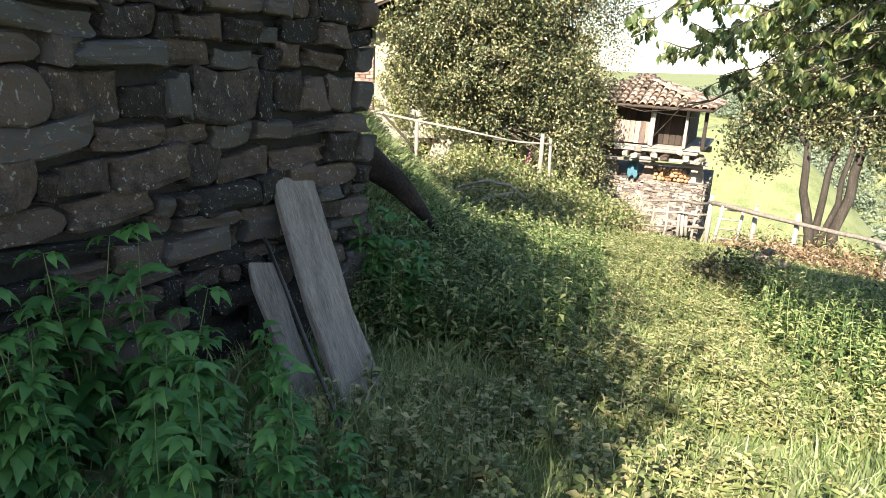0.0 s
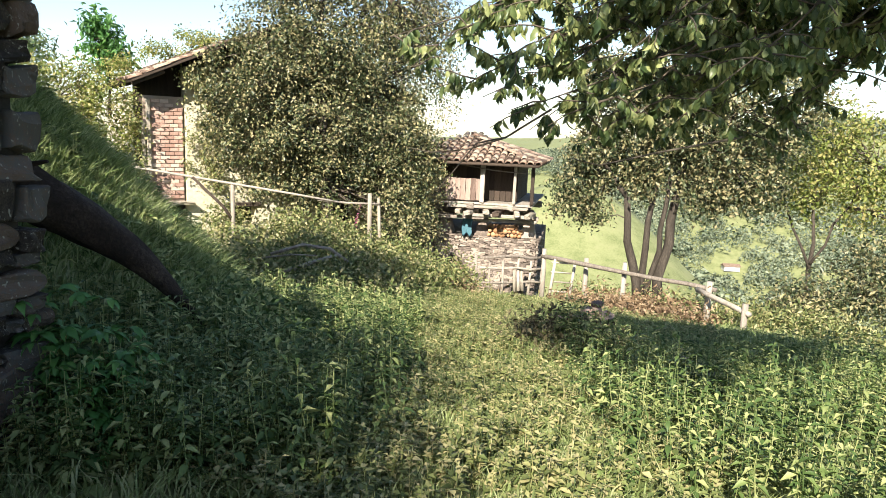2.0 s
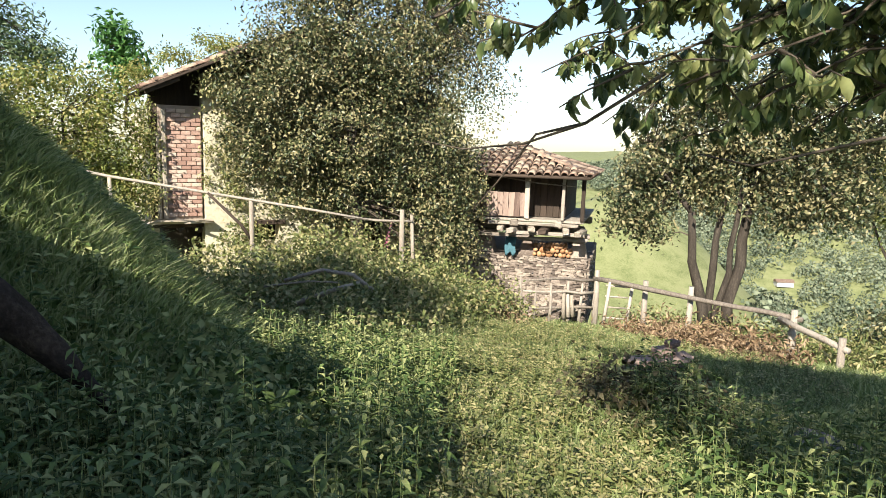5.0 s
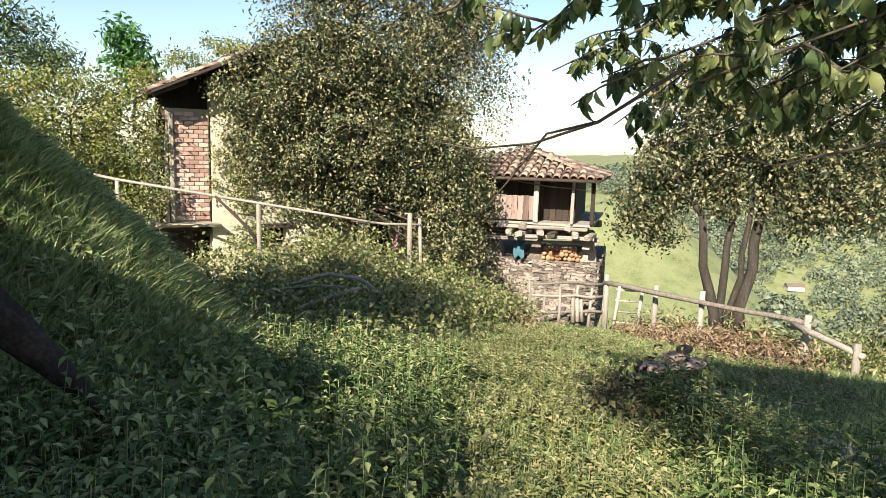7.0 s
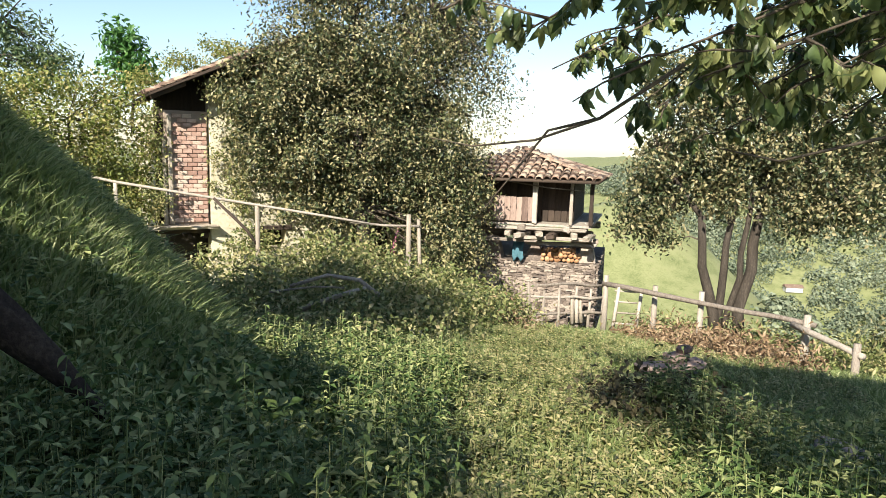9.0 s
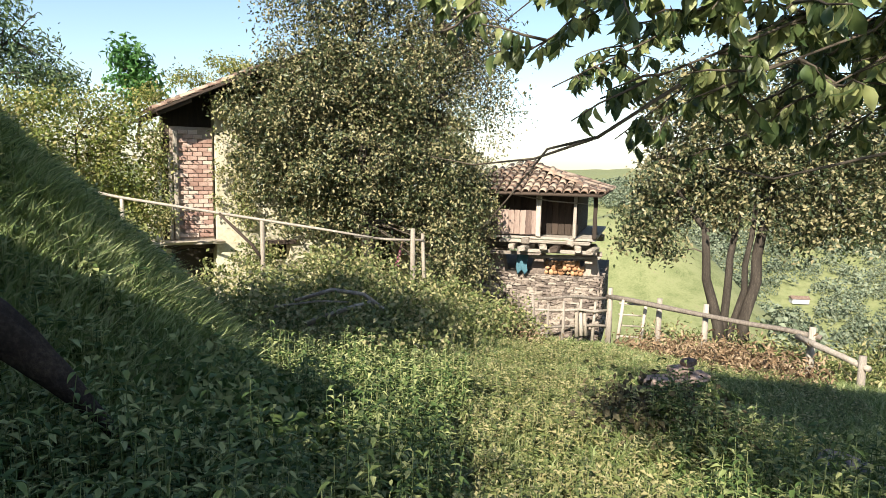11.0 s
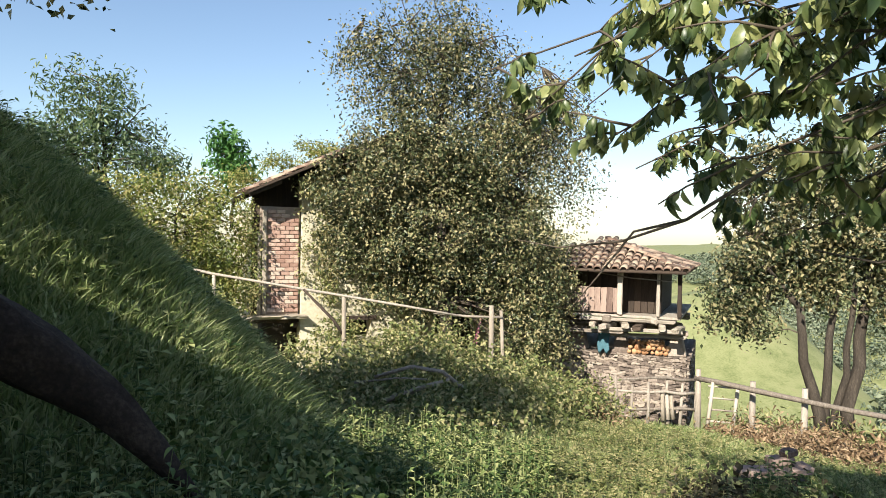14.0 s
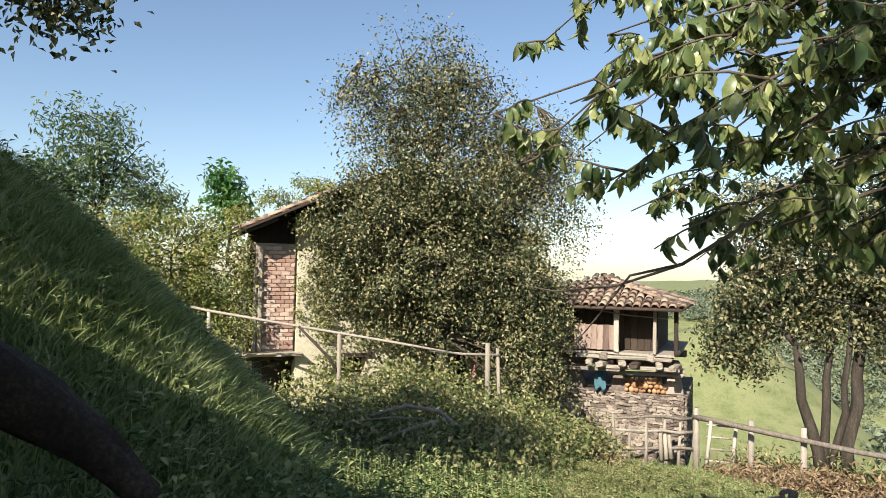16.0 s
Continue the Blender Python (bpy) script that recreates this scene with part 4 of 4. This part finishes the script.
# dark tree on the bank, seen only by its lowest branches
tree("bank_tree", "dark leafy tree standing on the grassy bank", [((-2.2, 9.2, 1.6), (-1.9, 9.3, 4.8), 0.2, 0.10), ((-1.9, 9.3, 3.8), (2.2, 10.9, 4.6), 0.07, 0.012), ((-1.9, 9.3, 4.0), (2.1, 11.2, 4.0), 0.05, 0.006)],
     [(-1.6, 9.4, 5.0, 1.2, 1.2, 0.6), (2.25, 10.8, 4.3, 0.5, 0.5, 0.4), (1.6, 10.7, 4.5, 0.6, 0.6, 0.5), (1.0, 10.6, 4.9, 0.6, 0.6, 0.5)], 6000, 0.11, "holm", clump=0.24, shell=0.2, twigs=90)

# ---- cherry tree whose branches hang into the view ----
EYE_END = Vector((3.2, 2.9, 1.3))


def aim(az, el, d):
    a, e = radians(az), radians(el)
    return EYE_END + Vector((math.sin(a) * math.cos(e), math.cos(a) * math.cos(e), math.sin(e))) * d


cherry = thing("cherry_tree", "cherry tree with big drooping serrated leaves", "tree")
crng = random.Random(99)
FORK = Vector((9.6, 2.4, 3.1))
bl = Builder()
bl.tube(limb_points((9.9, 1.9, land(9.9, 1.9) - 0.2), FORK, 7, 0, 0.03), taper(0.2, 0.14, 7), 10, 0.05, crng)
part("trunk", bl.mesh("trunk", M["bark"], True), cherry)
leaf_base, leaf_dir = [], []
ends = [(26, 14, 3.4), (29, 10, 3.6), (33, 15, 3.2), (35, 8, 3.3), (38, 6, 4.6), (40, 12, 3.0), (42, 5, 3.4), (46, 3, 4.4), (47, 10, 3.3), (49, 5, 3.3), (53, 4, 4.0), (55, 11, 3.0), (57, 5, 3.4),
        (61, 4, 4.2), (62, 12, 3.2), (65, 6, 3.3), (69, 9, 3.0), (44, 18, 3.8), (52, 18, 3.6), (60, 19, 3.8), (36, 20, 3.9), (30, 19, 4.4), (58, 2, 5.2), (50, 1, 5.4), (43, 2, 5.6), (66, 2, 5.2), (72, 12, 3.4),
        (34, 11, 4.6), (39, 16, 4.4), (46, 14, 4.8), (51, 9, 4.6), (56, 15, 4.4), (59, 9, 4.8), (63, 8, 4.0), (67, 14, 4.2), (48, 22, 3.4), (55, 23, 3.4), (41, 8, 5.2), (53, 6, 5.6), (61, 6, 5.6), (70, 5, 4.6), (64, 17, 3.0), (44, 11, 3.6)]
for az, el, d in ends:
    end = aim(az, el, d)
    pts = limb_points(FORK + Vector((crng.uniform(-0.1, 0.1), crng.uniform(-0.1, 0.1), crng.uniform(-0.3, 0.3))), end, 9, 0.09, 0.035, crng)
    bl = Builder()
    bl.tube(pts, taper(0.024, 0.004, 9), 6)
    tws = []
    for k in range(40):
        u = crng.uniform(0.35, 1.0) * 8
        i = min(7, int(u))
        s = pts[i].lerp(pts[i + 1], u - i)
        e = s + Vector((crng.uniform(-1, 1), crng.uniform(-1, 1), crng.uniform(-0.55, 0.35))) * crng.uniform(0.18, 0.42)
        tp = limb_points(s, e, 4, 0.04, 0.05, crng)
        bl.tube(tp, taper(0.008, 0.003, 4), 5)
        tws.append(tp)
    part("branch", bl.mesh("branch", M["twig"], True), cherry)
    for tp in tws:
        for q in range(18):
            u = crng.uniform(0.15, 1.0) * 3
            i = min(2, int(u))
            s = tp[i].lerp(tp[i + 1], u - i)
            leaf_base.append(s[:])
            leaf_dir.append((crng.uniform(-0.5, 0.5), crng.uniform(-0.5, 0.5), -crng.uniform(0.5, 1.4)))
leaf_base, leaf_dir = np.array(leaf_base), np.array(leaf_dir)
# canopy over the path, which throws the broad shade on the grass beyond
extra = np.stack([trng.uniform(1.0, 7.2, 26000), trng.uniform(-0.7, 2.3, 26000), trng.uniform(4.7, 5.4, 26000)], 1)
extra = extra[np.array([noise.noise(Vector(p * 0.9)) > -0.22 for p in extra])]
leaf_base = np.concatenate([leaf_base, extra])
leaf_dir = np.concatenate([leaf_dir, np.stack([trng.uniform(-0.6, 0.6, len(extra)), trng.uniform(-0.6, 0.6, len(extra)), -trng.uniform(0.3, 1.2, len(extra))], 1)])
n = len(leaf_base)
L = trng.uniform(0.065, 0.125, n)
bl = Builder()
bl.add(*leaf_arrays(leaf_base, leaf_dir, unit(trng.normal(size=(n, 3)) + np.array([0, 0, 0.4])), L, L * trng.uniform(0.36, 0.48, n), True, 0.2))
part("leaves", bl.mesh("leaves", M["cherry"], True), cherry, "drooping light and dark green leaves")
bl = Builder()
for k in range(14):
    e = Vector((prng.uniform(1.0, 7.0), prng.uniform(-0.5, 2.6), prng.uniform(4.4, 5.3)))
    bl.tube(limb_points(FORK, e, 8, 0.08, 0.06), taper(0.04, 0.006, 8), 6)
part("upper_limbs", bl.mesh("upper_limbs", M["twig"], True), cherry)
# bare hanging twig
bl = Builder()
bl.tube([aim(48, 6, 3.2), aim(42, 2, 3.3), aim(38, 1.0, 3.4), aim(35, -3, 3.4), aim(33, -5.5, 3.4)], [0.009, 0.008, 0.006, 0.004, 0.002], 6)
bl.tube([aim(42, 2, 3.3), aim(37, 0.2, 3.3), aim(32, -0.4, 3.3), aim(28.5, 0.2, 3.3)], [0.008, 0.006, 0.004, 0.002], 5)
bl.tube([aim(70, 3, 3.6), aim(62, 1.0, 3.2), aim(55, -1.0, 3.1), aim(51, -0.2, 3.1)], [0.009, 0.007, 0.005, 0.003], 6)
part("bare_twig", bl.mesh("bare_twig", M["twig"], True), cherry, "dark bare twig")

# ---- low growth ----
LANE = [Vector((0.6, -0.5)), Vector((1.6, 0.9)), Vector((3.3, 3.0)), Vector((5.2, 4.9)), Vector((8.0, 9.0)), Vector((11.0, 13.0)), Vector((14.5, 16.3))]


def lane_gap(x, y):
    """Distance to the trodden line."""
    p, best = Vector((x, y)), 99.0
    for a, b2 in zip(LANE, LANE[1:]):
        d = b2 - a
        k = max(0.0, min(1.0, (p - a).dot(d) / d.length_squared))
        best = min(best, (p - a - d * k).length)
    return best


def inside_wall(x, y):
    q = Vector((x, y, 0)) - WALL_CORNER
    return q.dot(WALL_DIR) < 0.1 and q.dot(WALL_NOR) < 0.08 and q.dot(WALL_NOR) > -4.2


def blocked(x, y):
    if inside_wall(x, y) or math.hypot(x - 9.1, y - 6.15) < 0.42 or math.hypot(x - 10.7, y - 9.4) < 1.0:
        return True
    q = gm.inverted() @ Vector((x, y, 0))
    if -2.4 < q.x < 2.0 and q.y > 0.05 and q.y < 5:
        return True
    return 5.7 < x < 13.9 and HY < y < HY + 7.5


def scatter(rng, count, spots, near=1.0):
    """Places in discs (x, y, r, weight) clear of walls."""
    w = np.array([s[3] for s in spots], float)
    out = []
    while len(out) < count:
        for s in rng.choice(len(spots), size=count, p=w / w.sum()):
            x0, y0, r, _ = spots[s]
            a, q = rng.uniform(0, 2 * math.pi), r * math.sqrt(rng.random())
            x, y = x0 + q * math.cos(a), y0 + q * math.sin(a)
            if not blocked(x, y):
                out.append((x, y))
            if len(out) >= count:
                break
    return np.array(out)


def on_bank(x, y):
    return y > 6.9 and x < 4.9 + 0.04 * (y - 9)


def blades(pts, low, high, width, bend, wild=0.0):
    """Grass blades rooted in the ground, taller away from the trodden line by wild."""
    n = len(pts)
    zs = np.array([land(x, y) for x, y in pts])
    H = trng.uniform(low, high, n)
    if wild:
        gap = np.array([lane_gap(x, y) for x, y in pts])
        H += np.minimum(gap, 1.5) * trng.uniform(0.02, wild, n)
    dist = np.hypot(pts[:, 0] - 3.2, pts[:, 1] - 2.9)
    Wd = width + 0.0009 * np.minimum(dist, 12) + trng.uniform(0, 0.003, n)
    base = np.column_stack([pts, zs - 0.01])
    lean = np.column_stack([trng.normal(size=n) * bend, trng.normal(size=n) * bend, np.zeros(n)]) * H[:, None]
    sd = unit(np.column_stack([trng.normal(size=n), trng.normal(size=n), np.zeros(n)])) * Wd[:, None]
    upv = np.array([0, 0, 1.0]) * H[:, None]
    v = np.stack([base - sd, base + sd, base + upv * 0.6 + lean * 0.35 - sd * 0.7, base + upv * 0.6 + lean * 0.35 + sd * 0.7, base + upv * 0.95 + lean * 1.1], 1)
    i5 = np.arange(n)[:, None] * 5
    return v.reshape(-1, 3), i5 + np.array([0, 1, 3, 2]), i5 + np.array([2, 3, 4])


# turf blades, denser close to the lane
pts = scatter(trng, 150000, [(4, 4, 3.0, 5), (6.5, 7, 3.2, 6), (9.5, 10.5, 3.8, 6), (13, 14, 4.2, 4), (9, 5.5, 3.5, 4), (13, 9, 4, 2.5), (3, 11, 4.5, 5), (16, 13, 4, 2), (1.5, 1.5, 2.0, 1), (16, 17, 3, 1), (1, -1, 4, 1)])
bl = Builder()
bl.add(*blades(pts, 0.04, 0.13, 0.0035, 0.4, 0.10))
tagged(new("grass", bl.mesh("grass", M["grass"])), "sunlit green meadow grass and turf", "grass", kind="stuff")


def plant_mesh(name, rng, height, pairs, leaf, mat, slim=0.45, droop=0.3, spike=False, stems=1, rich=True, splay=0.9, lobes=False):
    """An upright herb: stem with opposite leaves that shrink towards the tip. Two meshes: stem and leaves."""
    st, lf = Builder(), Builder()
    for s in range(stems):
        tip = Vector((rng.uniform(-0.14, 0.14), rng.uniform(-0.14, 0.14), 1.0)) * height * (1 if s == 0 else rng.uniform(0.6, 0.95))
        root = Vector((rng.uniform(-0.05, 0.05), rng.uniform(-0.05, 0.05), -0.05)) if s else Vector((0, 0, -0.05))
        sp = limb_points(root, tip, 5, 0, 0.02, rng)
        st.tube(sp, taper(0.0055, 0.002, 5), 4)
        B, A, N, Ls = [], [], [], []
        for k in range(pairs):
            u = 0.18 + 0.82 * k / (pairs - 1)
            i = min(3, int(u * 4))
            p = sp[i].lerp(sp[i + 1], u * 4 - i)
            a0 = k * 1.57 + rng.uniform(-0.4, 0.4)
            for w in (0, math.pi):
                a = a0 + w
                B.append(p[:])
                A.append((math.cos(a) * splay, math.sin(a) * splay, rng.uniform(-0.15, 0.45) * (0.3 + u)))
                N.append((rng.uniform(-0.3, 0.3), rng.uniform(-0.3, 0.3), 1))
                Ls.append(leaf * (1.12 - 0.62 * u) * rng.uniform(0.75, 1.2))
                if lobes:
                    mid = p + Vector(A[-1]).normalized() * Ls[-1] * 0.22
                    for turn in (-0.85, 0.85):
                        B.append(mid[:])
                        A.append((math.cos(a + turn) * splay, math.sin(a + turn) * splay, A[-1][2] * 0.7))
                        N.append(N[-1])
                        Ls.append(Ls[-1] * (0.72 if turn < 0 else 1.0))
        Ls = np.array(Ls)
        lf.add(*leaf_arrays(np.array(B), np.array(A), np.array(N), Ls, Ls * slim, rich, droop))
    return st.mesh(name + "_stem", M["stem"], True), lf.mesh(name + "_leaves", M[mat])


def plants_joined(rng, kinds, places, scales):
    """Copies of leaf and stem arrays joined into one mesh of all."""
    bl = Builder()
    cache = []
    for st, lf in kinds:
        a = []
        for me in (st, lf):
            vv = np.empty(len(me.vertices) * 3, np.float32)
            me.vertices.foreach_get("co", vv)
            t = [list(p.vertices) for p in me.polygons]
            a.append((vv.reshape(-1, 3), np.array([q for q in t if len(q) == 3]), np.array([q for q in t if len(q) == 4])))
        cache.append(a)
    for (x, y), s in zip(places, scales):
        a = cache[rng.integers(len(cache))]
        an = rng.uniform(0, 6.28)
        R = np.array([[math.cos(an), -math.sin(an), 0], [math.sin(an), math.cos(an), 0], [0, 0, 1]]) * s
        o = np.array([x, y, land(x, y)])
        for vv, t3, t4 in a:
            bl.add(vv @ R.T + o, t3, t4)
    return bl


nettles = [plant_mesh("nettle", prng, h, 8, 0.13, "nettle", 0.42, 0.35, rich=True) for h in (0.62, 0.75, 0.85, 0.7)]
small_nettles = [plant_mesh("nettle", prng, h, 7, 0.125, "nettle", 0.45, 0.3, rich=False, stems=2) for h in (0.5, 0.6, 0.7)]
# single nettles close to the line walked
singles = [p for p in scatter(trng, 700, [(6.4, 4.6, 1.6, 4), (4.6, 6.2, 1.3, 4), (8.2, 5.2, 1.8, 4), (5.6, 7.8, 1.2, 2), (3.3, 5.2, 0.9, 5), (2.9, 6.0, 0.7, 3), (7.4, 3.6, 1.2, 2), (5.0, 5.9, 0.9, 2.5)]) if lane_gap(*p) > 0.7 and not on_bank(*p)][:295]
for x, y in singles:
    st, lf = prng.choice(nettles)
    s = prng.uniform(0.65, 1.1) * min(1, 0.62 + 0.25 * lane_gap(x, y))
    ob = thing("nettle", "tall green stinging nettle in the verge", "nettle", pose(x, y, land(x, y), prng.uniform(-7, 7), prng.uniform(-7, 7), prng.uniform(0, 360)) @ Matrix.Scale(s, 4), group="nettles along the path")
    part("stem", st, ob)
    part("leaves", lf, ob)
pl = [p for p in scatter(trng, 4800, [(8, 4.5, 3.0, 5), (10.5, 6.2, 2.6, 3), (3.9, 7.6, 2.0, 4), (5.2, 9.6, 2.0, 4), (2.8, 5.9, 1.2, 2.5), (12.5, 8, 2.8, 2.5), (15, 9.2, 2.2, 1.5), (3.2, 5.6, 1.0, 2)]) if lane_gap(*p) > 0.85 and not on_bank(*p)]
bl = plants_joined(trng, small_nettles, pl, [trng.uniform(0.45, 1.1) * (0.42 if x > 8.8 and y > 6.3 else 1) for x, y in pl])
tagged(new("nettle_bed", bl.mesh("nettle_bed", M["nettle"])), "dense bed of stinging nettles and weeds", "nettles", kind="stuff")
# low weeds in the lane
weeds = [plant_mesh("weed", prng, h, 4, 0.09, "nettle", 0.6, 0.2, rich=False, stems=3) for h in (0.14, 0.2, 0.26)]
pl = scatter(trng, 9000, [(5, 5.2, 2.2, 3), (8, 8.5, 2.6, 4), (11, 10.5, 3.2, 4), (6.5, 10.5, 2.2, 2), (13, 13, 3, 2), (2.5, 2.5, 1.5, 1)])
bl = plants_joined(trng, weeds, pl, trng.uniform(0.5, 1.2, len(pl)))
tagged(new("low_weeds", bl.mesh("low_weeds", M["shrub"])), "low broad-leaved weeds among the grass", "weeds", kind="stuff")
# broad-leaved seedlings at the foot of the wall
herbs = [plant_mesh("seedling", prng, h, 5, 0.25, "herb", 0.46, 0.35, stems=2, splay=1.0, lobes=True) for h in (0.75, 0.95, 1.15)]
for k in range(150):
    q = prng.uniform(-3.3, 0.3)
    off = prng.uniform(0.15, 2.0) if q < -1.5 else prng.uniform(0.1, 0.5)
    p = WALL_CORNER + WALL_DIR * q + WALL_NOR * off
    if lane_gap(p.x, p.y) < 0.75 or (-1.95 < q < -0.2 and off > 0.05) or (q > -2.5 and off > 0.9):
        continue
    st, lf = prng.choice(herbs)
    s = prng.uniform(0.6, 1.1) * (1 - 0.22 * off)
    ob = thing("broadleaf_seedling", "dark green broad-leaved seedling at the wall foot", "plant", pose(p.x, p.y, land(p.x, p.y), prng.uniform(-8, 8), prng.uniform(-8, 8), prng.uniform(0, 360)) @ Matrix.Scale(s, 4), group="seedlings by the wall")
    part("stem", st, ob)
    part("leaves", lf, ob)
# undergrowth past the wall's corner and brambles below the house
me, _ = crown(trng, [(x, y, land(x, y) + 0.05, r, r, h) for x, y, r, h in ((3.2, 6.2, 0.8, 0.3), (4.3, 8.0, 1.1, 0.22), (2.9, 5.4, 0.5, 0.4), (3.4, 7.4, 0.9, 0.28), (4.9, 9.6, 1.2, 0.25), (5.4, 11.4, 1.2, 0.3), (3.8, 5.8, 0.6, 0.2), (4.2, 6.8, 0.8, 0.2))],
              24000, 0.085, M["nettle"], "verge", 0.16, 0.3, 0.25, 0.6, floor=land, cap=0.4)
tagged(new("verge_undergrowth", me), "shaded leafy undergrowth on the verge", "undergrowth", kind="stuff")
me, _ = crown(trng, [(x, y, land(x, y) + 0.1, r, r, h) for x, y, r, h in ((7.4, 13.8, 1.5, 0.75), (8.8, 14.2, 1.5, 0.8), (10.2, 15.2, 1.4, 0.7), (6.2, 15.2, 1.6, 0.8), (8.4, 16.4, 1.8, 0.9), (10.6, 16.8, 1.5, 0.8), (12.0, 16.4, 1.3, 0.6), (11.6, 18.2, 1.3, 0.8), (6.6, 17.8, 1.6, 0.9), (9.0, 18.3, 1.6, 0.9), (12.9, 17.8, 1.0, 0.7), (7.0, 12.3, 1.1, 0.35))],
              52000, 0.10, M["shrub"], "brambles", 0.2, 0.5, 0.2, 0.6, floor=land)
tagged(new("bramble_thicket", me), "sunlit yellow-green brambles and nettles below the house", "brambles", kind="stuff")
pts = scatter(trng, 120000, [(3.2, 9.6, 1.9, 4), (2.0, 8.6, 1.9, 3), (3.4, 12.4, 2.2, 4), (1.6, 11.2, 2.2, 3), (3.6, 15.4, 2.4, 3), (2.2, 14.4, 2.4, 2), (4.2, 18.2, 2.2, 2), (4.4, 11.0, 1.6, 3)])
bl = Builder()
bl.add(*blades(pts, 0.08, 0.28, 0.005, 0.5))
tagged(new("bank_growth", bl.mesh("bank_growth", M["grass"])), "long grass clothing the shaded bank", "grass", kind="stuff")
pl = scatter(trng, 900, [(3.4, 9.4, 1.8, 3), (2.6, 12, 2.2, 2), (4.4, 12, 1.6, 2), (4.2, 15.5, 2.0, 2)])
bl = plants_joined(trng, weeds, pl, trng.uniform(0.8, 1.6, len(pl)))
tagged(new("bank_weeds", bl.mesh("bank_weeds", M["nettle"])), "small weeds among the grass of the bank", "weeds", kind="stuff")
me, _ = crown(trng, [(x, y, land(x, y) + 0.03, r, r, 0.16) for x, y, r in ((15.2, 12.4, 1.6), (16.0, 14.0, 1.3), (14.6, 10.9, 1.3), (16.0, 15.4, 0.8), (12.0, 15.6, 0.9))], 12000, 0.14, M["bracken"], "bracken", 0.25, 0.2, 0.2, 0.3, floor=land)
tagged(new("dry_bracken", me), "trampled rusty dry bracken on the grass", "bracken", kind="stuff")
me, _ = crown(trng, [(8.1, 7.4, land(8.1, 7.4), 0.8, 0.6, 0.12)], 3000, 0.08, M["litter"], "litter", 0.15, 0.1, floor=land)
tagged(new("leaf_litter", me), "brown leaf litter on a low earth mound", "leaf litter", kind="stuff")
# rough grass along the fence
me, _ = crown(trng, [(x, y, land(x, y) + 0.1, 1.3, 1.3, 0.45) for x, y in ((18.0, 12.6), (18.3, 10.8), (17.6, 9.2), (18.6, 14), (19.5, 9.5), (18.2, 16.2), (20.5, 12))], 16000, 0.14, M["shrub"], "fence_weeds", 0.25, 0.3, 0.25, 0.35, floor=land)
tagged(new("fence_weeds", me), "tall weeds growing along the rail fence", "weeds", kind="stuff")
# foxgloves
def foxglove(fx, fy, tilt, label):
    fg = thing("foxglove", label, "flower", pose(fx, fy, land(fx, fy), 0, tilt, 0))
    bl = Builder()
    bl.tube([(0, 0, 0), (0, 0, 0.9), (0, 0, 1.5)], [0.012, 0.01, 0.004], 5)
    part("stem", bl.mesh("stem", M["stem"]), fg)
    n = 40
    zf = np.linspace(0.75, 1.48, n)
    an = np.arange(n) * 2.4
    Bp = np.column_stack([np.zeros(n), np.zeros(n), zf])
    Ad = np.column_stack([np.cos(an), np.sin(an), -0.6 * np.ones(n)])
    Ls = 0.09 * (1.65 - zf)
    bl = Builder()
    bl.add(*leaf_arrays(Bp, Ad, np.tile([0, 0, 1.0], (n, 1)), Ls, Ls * 0.8, True, 0.1))
    part("bells", bl.mesh("bells", M["petal"], True), fg, "pink bell flowers")


foxglove(10.15, 18.1, 14, "pink foxglove spike among the brambles")

# ---- far side of the valley ----
wp, ws = [], []
while len(wp) < 5200:
    az = trng.uniform(30, 100)
    rho = 40 + 320 * trng.random() ** 0.85
    if rho < 100 and az < 56:
        continue
    x, y = 6 + rho * math.sin(radians(az)), 6 + rho * math.cos(radians(az))
    if math.hypot((x - 60) / 19, (y - 62) / 17) < 1 or noise.noise(Vector((x * 0.02, y * 0.02, 7))) > 0.30 or math.hypot(x - 170, y - 112) < 6:
        if trng.random() < 0.96:
            continue
    wp.append((x, y, land(x, y)))
    ws.append(trng.uniform(0.9, 1.9) * (1 + rho / 240))
wp, ws = np.array(wp), np.array(ws)
k = np.repeat(np.arange(len(wp)), 96)
d = unit(trng.normal(size=(len(k), 3)))
d[:, 2] = np.abs(d[:, 2]) * 1.15 - 0.25
r = ws[k][:, None]
c = wp[k] + d * r * trng.uniform(0.75, 1.08, (len(k), 1)) + np.array([0, 0, 0.5]) * r
nor = unit(d + trng.normal(size=(len(k), 3)) * 0.45)
al = np.cross(nor, trng.normal(size=(len(k), 3)))
Lw = ws[k] * trng.uniform(0.14, 0.34, len(k))
bl = Builder()
bl.add(*leaf_arrays(c, al, nor, Lw, Lw * 0.8, False, 0.1))
tagged(new("far_woods", bl.mesh("far_woods", M["woods"])), "wooded hillside across the valley", "woods", kind="stuff")
vx, vy = 170, 112
villa = thing("far_house", "small white farmhouse on the far hillside", "house", pose(vx, vy, land(vx, vy) + 0.6, 0, 0, -35))
part("wall", from_bm("wall", box_bm(4.2, 2.6, 1.3, 0.05), M["white"]), villa)
bm = box_bm(4.6, 3.0, 0.7, 0)
for v in bm.verts:
    if v.co.z > 0:
        v.co.y *= 0.05
part("roof", from_bm("roof", bm, M["tile"]), villa, "red tiled roof", pose(0, 0, 0.99))
